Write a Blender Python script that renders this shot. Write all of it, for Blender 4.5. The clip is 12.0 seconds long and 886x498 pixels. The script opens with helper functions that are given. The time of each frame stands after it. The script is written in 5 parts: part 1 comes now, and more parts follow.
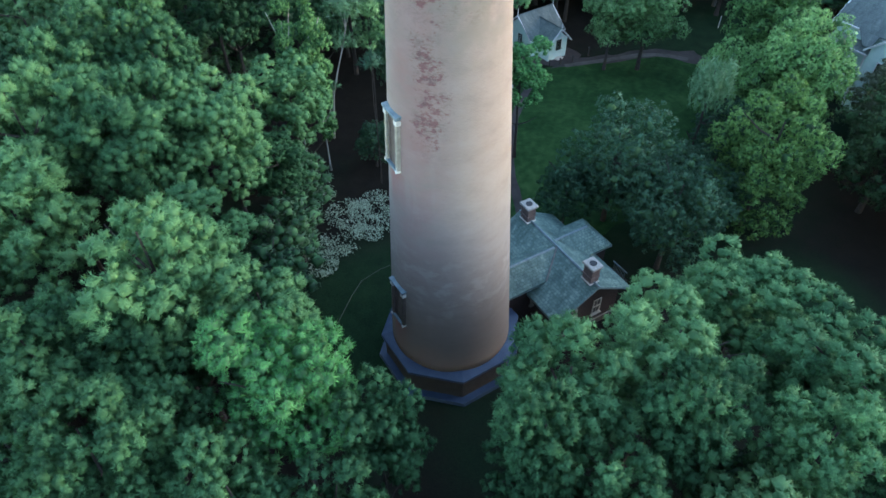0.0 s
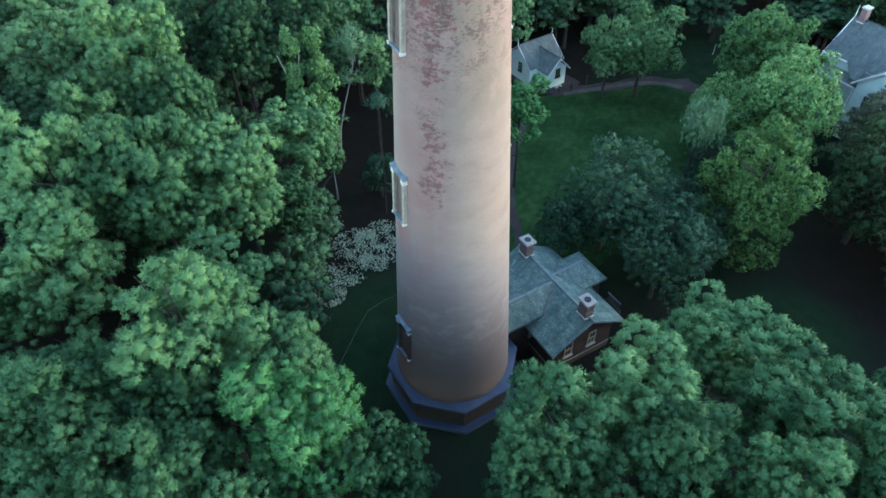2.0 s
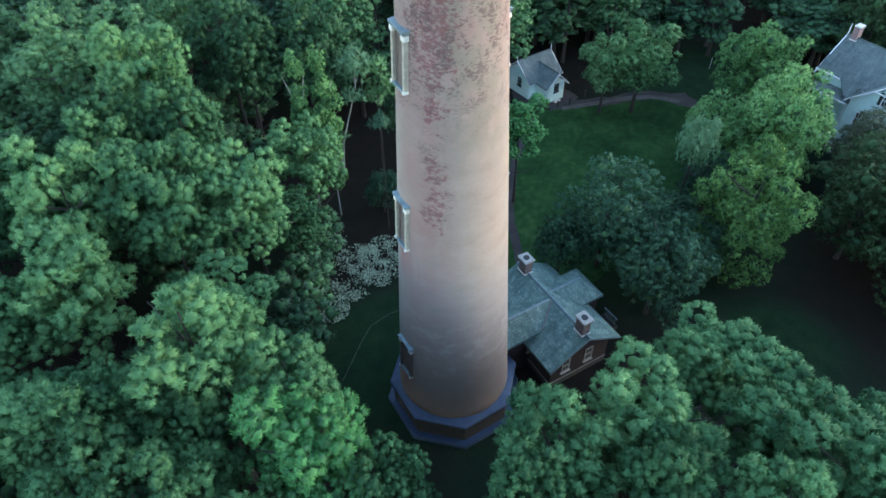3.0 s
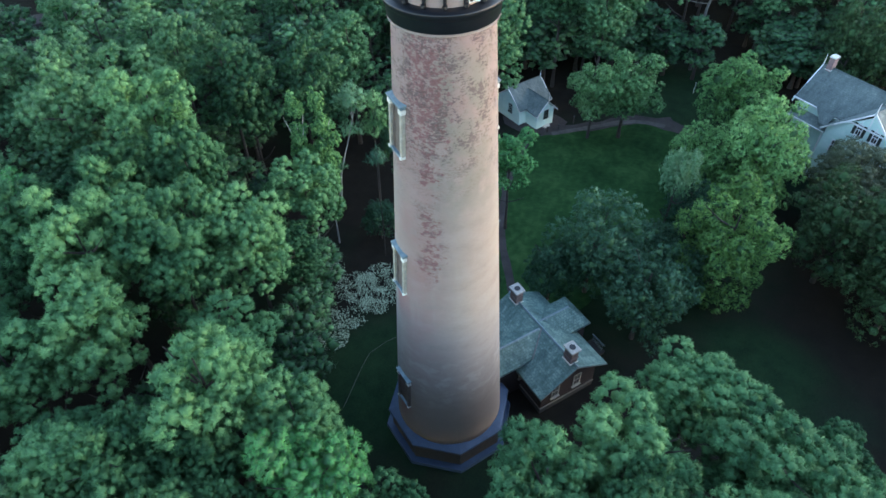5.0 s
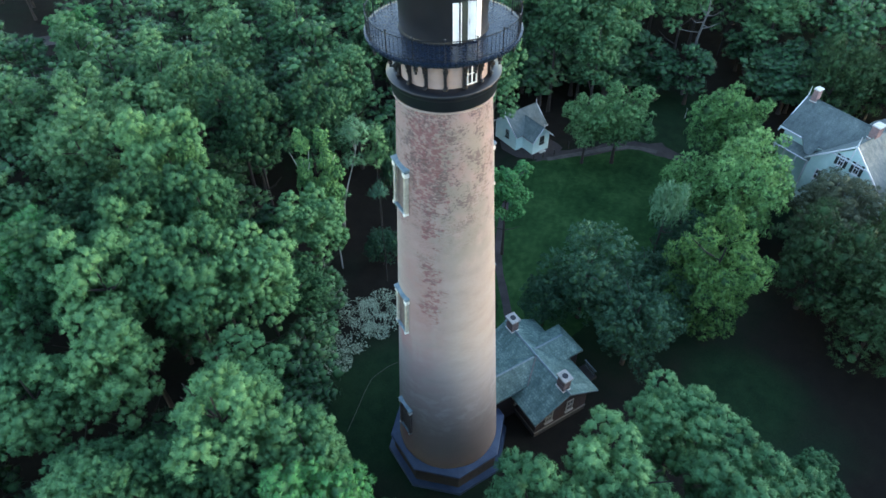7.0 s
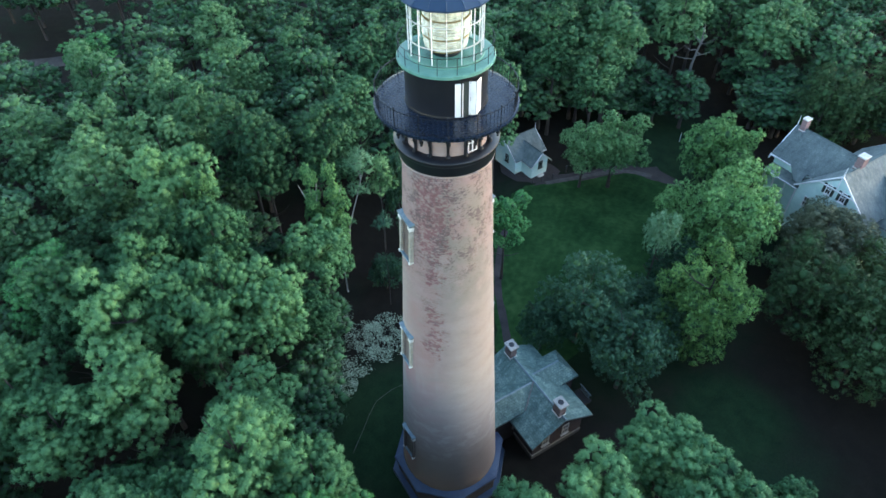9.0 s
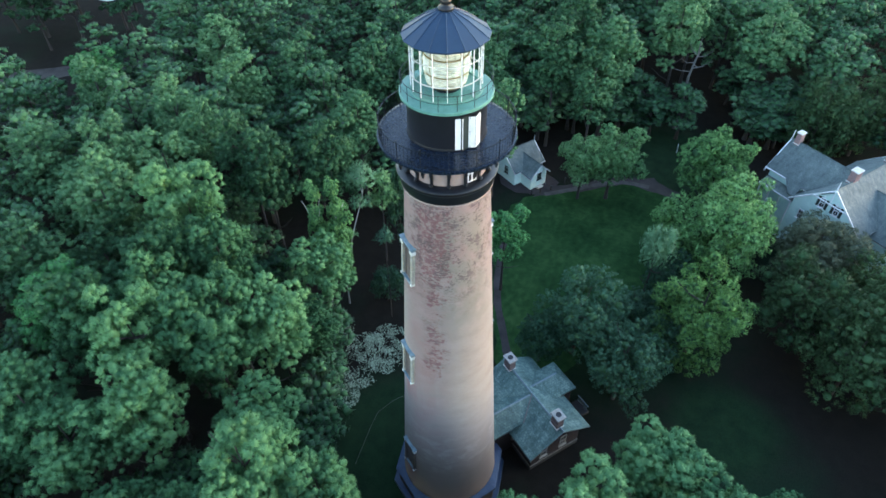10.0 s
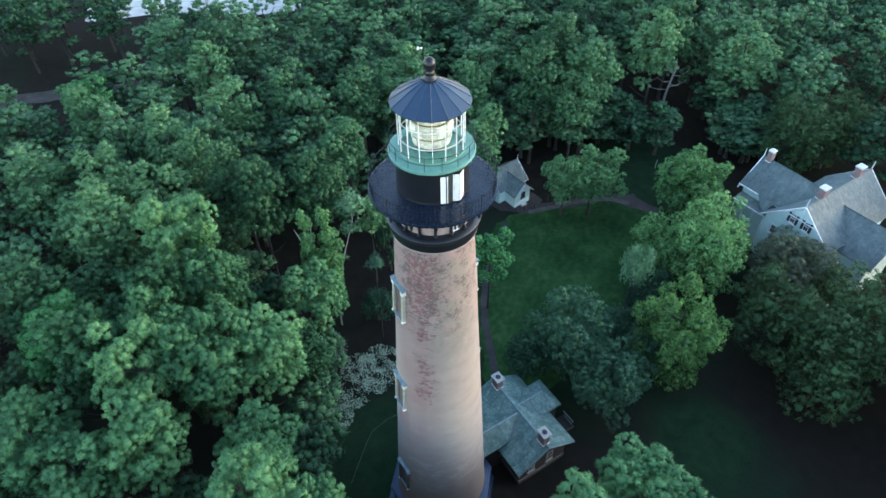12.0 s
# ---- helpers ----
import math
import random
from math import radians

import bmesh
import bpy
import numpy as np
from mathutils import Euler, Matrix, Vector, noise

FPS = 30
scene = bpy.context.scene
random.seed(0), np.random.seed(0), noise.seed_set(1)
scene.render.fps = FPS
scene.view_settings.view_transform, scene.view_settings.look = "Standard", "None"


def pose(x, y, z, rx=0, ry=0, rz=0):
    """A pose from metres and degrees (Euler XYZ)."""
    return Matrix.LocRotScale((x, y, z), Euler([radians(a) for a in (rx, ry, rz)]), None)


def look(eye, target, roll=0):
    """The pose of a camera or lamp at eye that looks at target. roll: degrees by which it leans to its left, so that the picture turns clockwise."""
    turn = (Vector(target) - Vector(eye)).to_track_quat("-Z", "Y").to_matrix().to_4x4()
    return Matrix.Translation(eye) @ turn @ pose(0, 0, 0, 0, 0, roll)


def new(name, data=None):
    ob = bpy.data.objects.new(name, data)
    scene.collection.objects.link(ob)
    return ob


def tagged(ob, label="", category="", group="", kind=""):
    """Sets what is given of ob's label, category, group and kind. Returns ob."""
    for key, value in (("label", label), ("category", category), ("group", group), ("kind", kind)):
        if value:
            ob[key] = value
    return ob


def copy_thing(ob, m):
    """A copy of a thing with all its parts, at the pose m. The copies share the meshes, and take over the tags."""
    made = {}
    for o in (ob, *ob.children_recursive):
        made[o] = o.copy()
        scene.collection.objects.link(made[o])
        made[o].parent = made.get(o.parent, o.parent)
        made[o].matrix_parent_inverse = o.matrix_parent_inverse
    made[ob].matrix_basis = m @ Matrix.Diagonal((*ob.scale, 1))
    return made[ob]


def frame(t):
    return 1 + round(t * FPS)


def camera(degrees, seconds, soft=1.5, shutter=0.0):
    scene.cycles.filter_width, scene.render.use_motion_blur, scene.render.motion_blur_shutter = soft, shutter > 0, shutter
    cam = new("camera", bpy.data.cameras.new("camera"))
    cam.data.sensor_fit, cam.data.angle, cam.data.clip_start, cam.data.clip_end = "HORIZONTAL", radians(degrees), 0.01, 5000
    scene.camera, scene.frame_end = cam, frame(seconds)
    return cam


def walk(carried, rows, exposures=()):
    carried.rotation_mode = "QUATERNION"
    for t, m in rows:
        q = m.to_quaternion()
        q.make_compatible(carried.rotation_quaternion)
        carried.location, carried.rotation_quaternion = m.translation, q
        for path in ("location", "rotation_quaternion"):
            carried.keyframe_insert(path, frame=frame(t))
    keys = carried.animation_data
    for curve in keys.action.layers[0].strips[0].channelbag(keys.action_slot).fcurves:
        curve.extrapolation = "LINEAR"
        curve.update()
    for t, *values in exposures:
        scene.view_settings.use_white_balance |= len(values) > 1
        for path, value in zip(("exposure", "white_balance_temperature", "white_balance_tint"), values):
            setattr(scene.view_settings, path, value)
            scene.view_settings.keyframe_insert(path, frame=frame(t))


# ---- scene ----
cam = camera(69.14, 12, 1.55)
# seconds, eye x y z, yaw, pitch, roll
ROWS = [
    (0.0, -0.481, -30.817, 40.912, 0.007, -44.497, -0.956),
    (0.5, -0.501, -30.819, 41.846, 0.055, -44.512, -0.968),
    (1.0, -0.493, -30.812, 42.803, 0.124, -44.504, -0.985),
    (1.5, -0.492, -30.820, 43.807, 0.214, -44.471, -1.057),
    (2.0, -0.506, -30.835, 44.843, 0.260, -44.429, -1.085),
    (2.5, -0.505, -30.845, 45.891, 0.304, -44.382, -1.119),
    (3.0, -0.490, -30.862, 46.932, 0.348, -44.348, -1.173),
    (5.0, -0.473, -30.963, 50.955, -0.369, -44.243, -1.163),
    (5.5, -0.469, -30.994, 51.964, -0.540, -44.271, -1.110),
    (6.0, -0.484, -31.030, 53.018, -0.544, -44.199, -1.088),
    (6.5, -0.510, -31.065, 54.072, -0.551, -44.157, -1.050),
    (7.0, -0.520, -31.104, 55.110, -0.569, -44.121, -0.962),
    (9.0, -0.596, -31.216, 59.202, -0.508, -43.975, -0.900),
    (9.5, -0.598, -31.210, 60.208, -0.488, -43.966, -0.892),
    (10.0, -0.598, -31.202, 61.223, -0.489, -43.928, -0.884),
    (10.5, -0.584, -31.215, 62.209, -0.434, -43.901, -0.979),
    (11.0, -0.573, -31.251, 63.211, -0.412, -43.887, -0.971),
    (11.5, -0.555, -31.317, 64.203, -0.470, -43.868, -0.961),
    (12.0, -0.528, -31.380, 65.157, -1.966, -43.913, -1.012),
]


def aim(x, y, z, yaw, pitch, roll):
    a, b = radians(yaw), radians(pitch)
    way = (-math.sin(a) * math.cos(b), math.cos(a) * math.cos(b), math.sin(b))
    return look((x, y, z), (x + 10 * way[0], y + 10 * way[1], z + 10 * way[2]), roll)


walk(cam, [(t, aim(*row)) for t, *row in ROWS])

# ---- light ----
SUN_AZ, SUN_EL = 2.0, 15.0
world = bpy.data.worlds.new("dusk_sky")
scene.world = world
world.use_nodes = True
wn = world.node_tree.nodes
wn.clear()
sky = wn.new("ShaderNodeTexSky")
sky.sky_type = "NISHITA"
sky.sun_disc = False
sky.sun_elevation = radians(SUN_EL)
sky.sun_rotation = radians(90 - SUN_AZ)
sky.altitude = 50
sky.air_density, sky.dust_density, sky.ozone_density = 1.0, 0.4, 0.8
back = wn.new("ShaderNodeBackground")
back.inputs["Strength"].default_value = 0.15
wout = wn.new("ShaderNodeOutputWorld")
world.node_tree.links.new(sky.outputs[0], back.inputs[0])
world.node_tree.links.new(back.outputs[0], wout.inputs[0])

lamp = bpy.data.lights.new("sun", "SUN")
lamp.energy, lamp.angle, lamp.color = 0.21, radians(22), (1.0, 0.97, 0.94)
sun = new("sun", lamp)
sun.matrix_world = look((0, 0, 0), (-math.cos(radians(SUN_AZ)) * math.cos(radians(SUN_EL)), -math.sin(radians(SUN_AZ)) * math.cos(radians(SUN_EL)), -math.sin(radians(SUN_EL))))
sun.location = (60, -20, 70)
scene.view_settings.exposure = 2.5


# ---- materials ----
class Mat:
    """A node material with short calls."""

    def __init__(self, name, rough=0.7, metal=0.0):
        self.m = bpy.data.materials.new(name)
        self.m.use_nodes = True
        self.t = self.m.node_tree
        self.b = self.t.nodes["Principled BSDF"]
        self.out = self.t.nodes["Material Output"]
        self.b.inputs["Roughness"].default_value = rough
        self.b.inputs["Metallic"].default_value = metal

    def n(self, kind):
        return self.t.nodes.new("ShaderNode" + kind)

    def put(self, socket, value):
        if hasattr(value, "links"):
            self.t.links.new(value, socket)
        else:
            socket.default_value = value

    def coord(self, which="Object"):
        return self.n("TexCoord").outputs[which]

    def noise(self, scale, detail=4.0, vec=None, rough=0.55):
        node = self.n("TexNoise")
        node.inputs["Scale"].default_value = scale
        node.inputs["Detail"].default_value = detail
        node.inputs["Roughness"].default_value = rough
        self.put(node.inputs["Vector"], self.coord() if vec is None else vec)
        return node.outputs["Fac"]

    def ramp(self, fac, *stops):
        node = self.n("ValToRGB")
        el = node.color_ramp.elements
        while len(el) < len(stops):
            el.new(0.5)
        for e, (p, c) in zip(el, stops):
            e.position = p
            e.color = (*c, 1) if len(c) == 3 else c
        self.put(node.inputs[0], fac)
        return node.outputs[0]

    def mix(self, fac, a, b, mode="MIX"):
        node = self.n("Mix")
        node.data_type, node.blend_type = "RGBA", mode
        self.put(node.inputs[0], fac)
        self.put(node.inputs[6], a if hasattr(a, "links") else (*a, 1))
        self.put(node.inputs[7], b if hasattr(b, "links") else (*b, 1))
        return node.outputs[2]

    def math(self, op, a, b=0.0, c=0.0, clamp=False):
        node = self.n("Math")
        node.operation, node.use_clamp = op, clamp
        for s, v in zip(node.inputs, (a, b, c)):
            self.put(s, v)
        return node.outputs[0]

    def span(self, v, a, b, lo=0.0, hi=1.0):
        node = self.n("MapRange")
        node.interpolation_type = "SMOOTHSTEP"
        for s, x in zip(node.inputs, (v, a, b, lo, hi)):
            self.put(s, x)
        return node.outputs[0]

    def colour(self, c):
        self.put(self.b.inputs["Base Color"], c if hasattr(c, "links") else (*c, 1))
        return self

    def bump(self, h, strength=0.3, dist=0.05):
        node = self.n("Bump")
        node.inputs["Strength"].default_value = strength
        node.inputs["Distance"].default_value = dist
        self.put(node.inputs["Height"], h)
        self.put(self.b.inputs["Normal"], node.outputs[0])
        return self


def plain(name, a, b, scale=3.0, rough=0.6, metal=0.0, relief=0.15):
    """Two tones mixed by coarse and fine noise, with slight relief."""
    k = Mat(name, rough, metal)
    big, fine = k.noise(scale, 5), k.noise(scale * 9, 3)
    f = k.math("ADD", k.math("MULTIPLY", big, 0.65), k.math("MULTIPLY", fine, 0.35))
    k.colour(k.ramp(f, (0.35, a), (0.65, b)))
    k.put(k.b.inputs["Roughness"], k.span(fine, 0.2, 0.8, rough - 0.08, rough + 0.08))
    if relief:
        k.bump(fine, relief, 0.03)
    return k.m


def shaft_brick():
    k = Mat("weathered_brick", 0.85)
    xyz = k.n("SeparateXYZ")
    k.put(xyz.inputs[0], k.coord())
    x, y, z = xyz.outputs
    ang = k.math("ARCTAN2", y, x)

    def wrap(u, v):
        """Round-the-shaft coordinate times u, height times v."""
        node = k.n("CombineXYZ")
        k.put(node.inputs[0], k.math("MULTIPLY", ang, 3.6 * u))
        k.put(node.inputs[1], k.math("MULTIPLY", z, v))
        return node.outputs[0]

    bricks = k.n("TexBrick")
    k.put(bricks.inputs["Vector"], wrap(1, 1))
    for key, v in (("Scale", 1.0), ("Mortar Size", 0.012), ("Brick Width", 0.24), ("Row Height", 0.085), ("Bias", -0.1)):
        bricks.inputs[key].default_value = v
    bricks.inputs["Color1"].default_value = (0.228, 0.190, 0.172, 1)
    bricks.inputs["Color2"].default_value = (0.254, 0.212, 0.193, 1)
    bricks.inputs["Mortar"].default_value = (0.264, 0.224, 0.206, 1)
    wash, streak = k.noise(0.32, 5), k.noise(1.3, 6, wrap(1, 0.16))
    patchy = k.noise(0.9, 6, wrap(0.45, 1.1), 0.6)
    # pink where the wash is thin: more towards the top and round the weather side
    weather = k.math("ABSOLUTE", k.math("ADD", ang, radians(122)))
    pink = k.math("MAXIMUM", k.span(z, 26, 34.5), k.math("MULTIPLY", k.span(weather, 0.85, 0.1), k.span(z, 5, 16)))
    pink = k.math("MULTIPLY", pink, k.span(k.math("ADD", k.math("MULTIPLY", wash, 0.5), k.math("MULTIPLY", patchy, 0.5)), 0.36, 0.6, 0.25, 1.0))
    tint = k.mix(k.math("MULTIPLY", pink, 0.95), bricks.outputs[0], (0.232, 0.136, 0.132))
    tint = k.mix(k.span(streak, 0.5, 0.75, 0, 0.35), tint, (0.264, 0.230, 0.220))
    tint = k.mix(k.span(patchy, 0.44, 0.7, 0, 0.4), tint, (0.292, 0.256, 0.242))
    tint = k.mix(k.span(patchy, 0.48, 0.28, 0, 0.4), tint, (0.176, 0.138, 0.128))
    # grey-green bloom high on the sheltered side
    bloom = k.math("MULTIPLY", k.span(k.math("ABSOLUTE", k.math("ADD", ang, radians(68))), 0.9, 0.3), k.math("MULTIPLY", k.span(z, 24.5, 28.5), k.span(z, 37.5, 34.5, 0.35, 1.0)))
    tint = k.mix(k.math("MULTIPLY", bloom, k.span(k.noise(0.8, 5), 0.36, 0.58, 0.15, 0.9)), tint, (0.186, 0.168, 0.146))
    # pale salt blotches low on the shaft
    low_belt = k.math("MULTIPLY", k.span(z, 5.5, 8.5), k.span(z, 15, 11))
    blotch = k.span(k.noise(1.0, 6, wrap(0.9, 1.2), 0.6), 0.48, 0.64)
    tint = k.mix(k.math("MULTIPLY", k.math("MULTIPLY", blotch, low_belt), 0.5), tint, (0.36, 0.32, 0.29))
    # browner, darker brick low down: tone of the shaded base put into the colour
    foot_shade = k.span(k.math("ADD", z, k.math("MULTIPLY", k.noise(0.6, 5, wrap(1, 1), 0.6), 7.0)), 14.5, 10.0)
    tint = k.mix(k.math("MULTIPLY", foot_shade, 0.6), tint, (0.212, 0.160, 0.130))
    # bare red brick: speckled columns down the weather side, ragged blotches under the belt
    side = k.math("ABSOLUTE", k.math("ADD", k.math("ADD", ang, radians(109)), k.math("MULTIPLY", k.math("SUBTRACT", k.noise(0.35, 3, wrap(0, 1)), 0.5), 0.5)))
    near = k.math("MULTIPLY", k.span(side, 0.46, 0.05), k.math("MULTIPLY", k.span(z, 19.5, 22.5), k.span(k.noise(0.42, 2, wrap(0.3, 1)), 0.34, 0.54, 0.5, 1.05)))
    high = k.math("MULTIPLY", k.span(k.math("ABSOLUTE", k.math("ADD", ang, radians(112))), 0.95, 0.1), k.math("MULTIPLY", k.span(z, 28.5, 32.5), k.span(z, 38.5, 36.0, 0.5, 1.0)))
    area = k.math("MAXIMUM", near, k.math("MULTIPLY", high, 1.1))
    speck = k.noise(1.0, 6, wrap(2.4, 4.2), 0.72)
    lump = k.noise(1.5, 4, wrap(1, 1.25), 0.65)
    grain = k.math("ADD", k.math("MULTIPLY", lump, 0.36), k.math("MULTIPLY", speck, 0.64))
    spots = k.span(k.math("ADD", grain, k.math("MULTIPLY", area, 0.15)), 0.60, 0.70)
    tint = k.mix(k.math("MULTIPLY", k.math("MULTIPLY", spots, k.span(area, 0.04, 0.4)), 0.8), tint, (0.135, 0.043, 0.049))
    # red runs under the window sills
    side2 = k.math("ABSOLUTE", k.math("ADD", ang, radians(150)))
    run = k.math("MULTIPLY", k.span(side2, 0.30, 0.05), k.span(k.math("FRACT", k.math("DIVIDE", k.math("ADD", z, -6.3), 12.45)), 0.72, 1.0))
    tint = k.mix(k.math("MULTIPLY", run, k.span(streak, 0.35, 0.65, 0.35, 0.85)), tint, (0.27, 0.095, 0.09))
    # dark pitted bricks near the top
    pits = k.math("ADD", k.math("MULTIPLY", k.noise(1.0, 6, wrap(3.6, 8.0), 0.75), 0.6), k.math("MULTIPLY", k.noise(1.1, 4, wrap(0.8, 1)), 0.4))
    tall = k.math("MAXIMUM", k.span(k.math("ADD", z, k.math("MULTIPLY", k.math("SUBTRACT", wash, 0.5), 9.0)), 26.0, 32), k.math("MULTIPLY", near, 0.6))
    tint = k.mix(k.math("MULTIPLY", k.math("MULTIPLY", k.span(pits, 0.49, 0.57), tall), 0.8), tint, (0.072, 0.048, 0.048))
    fine = k.noise(14, 4)
    tint = k.mix(k.span(fine, 0.35, 0.75, 0, 0.3), tint, (0.215, 0.178, 0.160))
    k.colour(tint)
    k.bump(k.math("ADD", k.math("MULTIPLY", bricks.outputs["Fac"], -0.3), fine), 0.2, 0.02)
    return k.m


def leaf(name, dark, mid, light, rough=0.65, glow=0.15):
    """Foliage: tone by leaf, by tree and by clump; part of the light goes through."""
    k = Mat(name, rough)
    geo, info = k.n("NewGeometry"), k.n("ObjectInfo")
    f = k.math("ADD", k.math("MULTIPLY_ADD", geo.outputs["Random Per Island"], 0.17, 0.04), k.math("MULTIPLY", k.noise(0.7, 4), 0.66))
    f = k.math("ADD", f, k.math("MULTIPLY", k.math("SUBTRACT", info.outputs["Random"], 0.5), 0.30))
    c = k.ramp(f, (0.26, dark), (0.48, mid), (0.74, light))
    k.colour(c)
    k.b.inputs["Specular IOR Level"].default_value = 0.12
    through_leaf = k.n("BsdfTranslucent")
    k.put(through_leaf.inputs[0], c)
    both = k.n("MixShader")
    both.inputs[0].default_value = glow
    k.t.links.new(k.b.outputs[0], both.inputs[1])
    k.t.links.new(through_leaf.outputs[0], both.inputs[2])
    k.t.links.new(both.outputs[0], k.out.inputs[0])
    return k.m


def ground_mat():
    k = Mat("forest_floor", 0.95)
    big, mid, fine = k.noise(0.05, 5), k.noise(0.6, 5), k.noise(9, 4)
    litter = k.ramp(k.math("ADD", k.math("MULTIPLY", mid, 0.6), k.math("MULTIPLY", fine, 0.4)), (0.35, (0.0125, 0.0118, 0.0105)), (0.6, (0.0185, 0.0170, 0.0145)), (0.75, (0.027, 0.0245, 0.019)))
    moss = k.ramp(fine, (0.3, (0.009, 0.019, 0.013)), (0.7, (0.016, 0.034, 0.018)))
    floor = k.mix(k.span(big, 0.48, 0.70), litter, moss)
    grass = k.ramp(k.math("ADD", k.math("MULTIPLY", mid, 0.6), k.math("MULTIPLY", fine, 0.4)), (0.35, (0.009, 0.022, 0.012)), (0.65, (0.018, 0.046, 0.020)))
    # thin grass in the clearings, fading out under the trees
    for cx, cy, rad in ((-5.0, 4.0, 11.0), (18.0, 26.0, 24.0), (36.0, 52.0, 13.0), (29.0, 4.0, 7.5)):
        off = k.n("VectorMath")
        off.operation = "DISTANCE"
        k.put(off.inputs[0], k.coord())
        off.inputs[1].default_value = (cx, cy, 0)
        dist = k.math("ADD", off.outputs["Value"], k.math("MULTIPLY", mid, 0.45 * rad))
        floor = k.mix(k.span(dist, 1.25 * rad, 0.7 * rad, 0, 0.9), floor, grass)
    k.colour(floor)
    k.bump(fine, 0.6, 0.08)
    k.b.inputs["Specular IOR Level"].default_value = 0.05
    return k.m


def lawn_mat():
    k = Mat("lawn_grass", 0.9)
    big, mid, fine = k.noise(0.16, 4), k.noise(1.3, 5), k.noise(16, 3)
    f = k.math("ADD", k.math("MULTIPLY", big, 0.5), k.math("ADD", k.math("MULTIPLY", mid, 0.3), k.math("MULTIPLY", fine, 0.2)))
    k.colour(k.ramp(f, (0.36, (0.008, 0.026, 0.010)), (0.5, (0.020, 0.058, 0.019)), (0.66, (0.048, 0.106, 0.036))))
    k.bump(fine, 0.5, 0.05)
    k.b.inputs["Specular IOR Level"].default_value = 0.05
    return k.m


def shingle_mat(name, a, b, c):
    """Courses of slates laid by the slope's own measure, mottled with moss and streaks."""
    k = Mat(name, 0.7)
    uv = k.coord("UV")
    courses = k.n("TexBrick")
    k.put(courses.inputs["Vector"], uv)
    for key, v in (("Scale", 1.0), ("Mortar Size", 0.018), ("Brick Width", 0.30), ("Row Height", 0.24), ("Bias", 0.0)):
        courses.inputs[key].default_value = v
    for key, v in (("Color1", 0.25), ("Color2", 0.75), ("Mortar", 0.0)):
        courses.inputs[key].default_value = (v, v, v, 1)
    info = k.n("ObjectInfo")
    streaks = k.n("Mapping")
    streaks.inputs["Scale"].default_value = (2.2, 0.5, 1)
    k.put(streaks.inputs["Vector"], uv)
    big, fine, run = k.noise(0.8, 5), k.noise(7, 5, None, 0.7), k.noise(1.0, 5, streaks.outputs[0], 0.65)
    f = k.math("ADD", k.math("MULTIPLY", big, 0.3), k.math("MULTIPLY", run, 0.35))
    f = k.math("ADD", f, k.math("MULTIPLY", fine, 0.22))
    f = k.math("ADD", f, k.math("MULTIPLY", courses.outputs["Color"], 0.16))
    f = k.math("ADD", f, k.math("MULTIPLY", k.math("SUBTRACT", info.outputs["Random"], 0.5), 0.10))
    k.colour(k.ramp(f, (0.34, a), (0.5, b), (0.68, c)))
    k.bump(k.math("ADD", courses.outputs["Color"], k.math("MULTIPLY", fine, 0.5)), 0.5, 0.04)
    return k.m


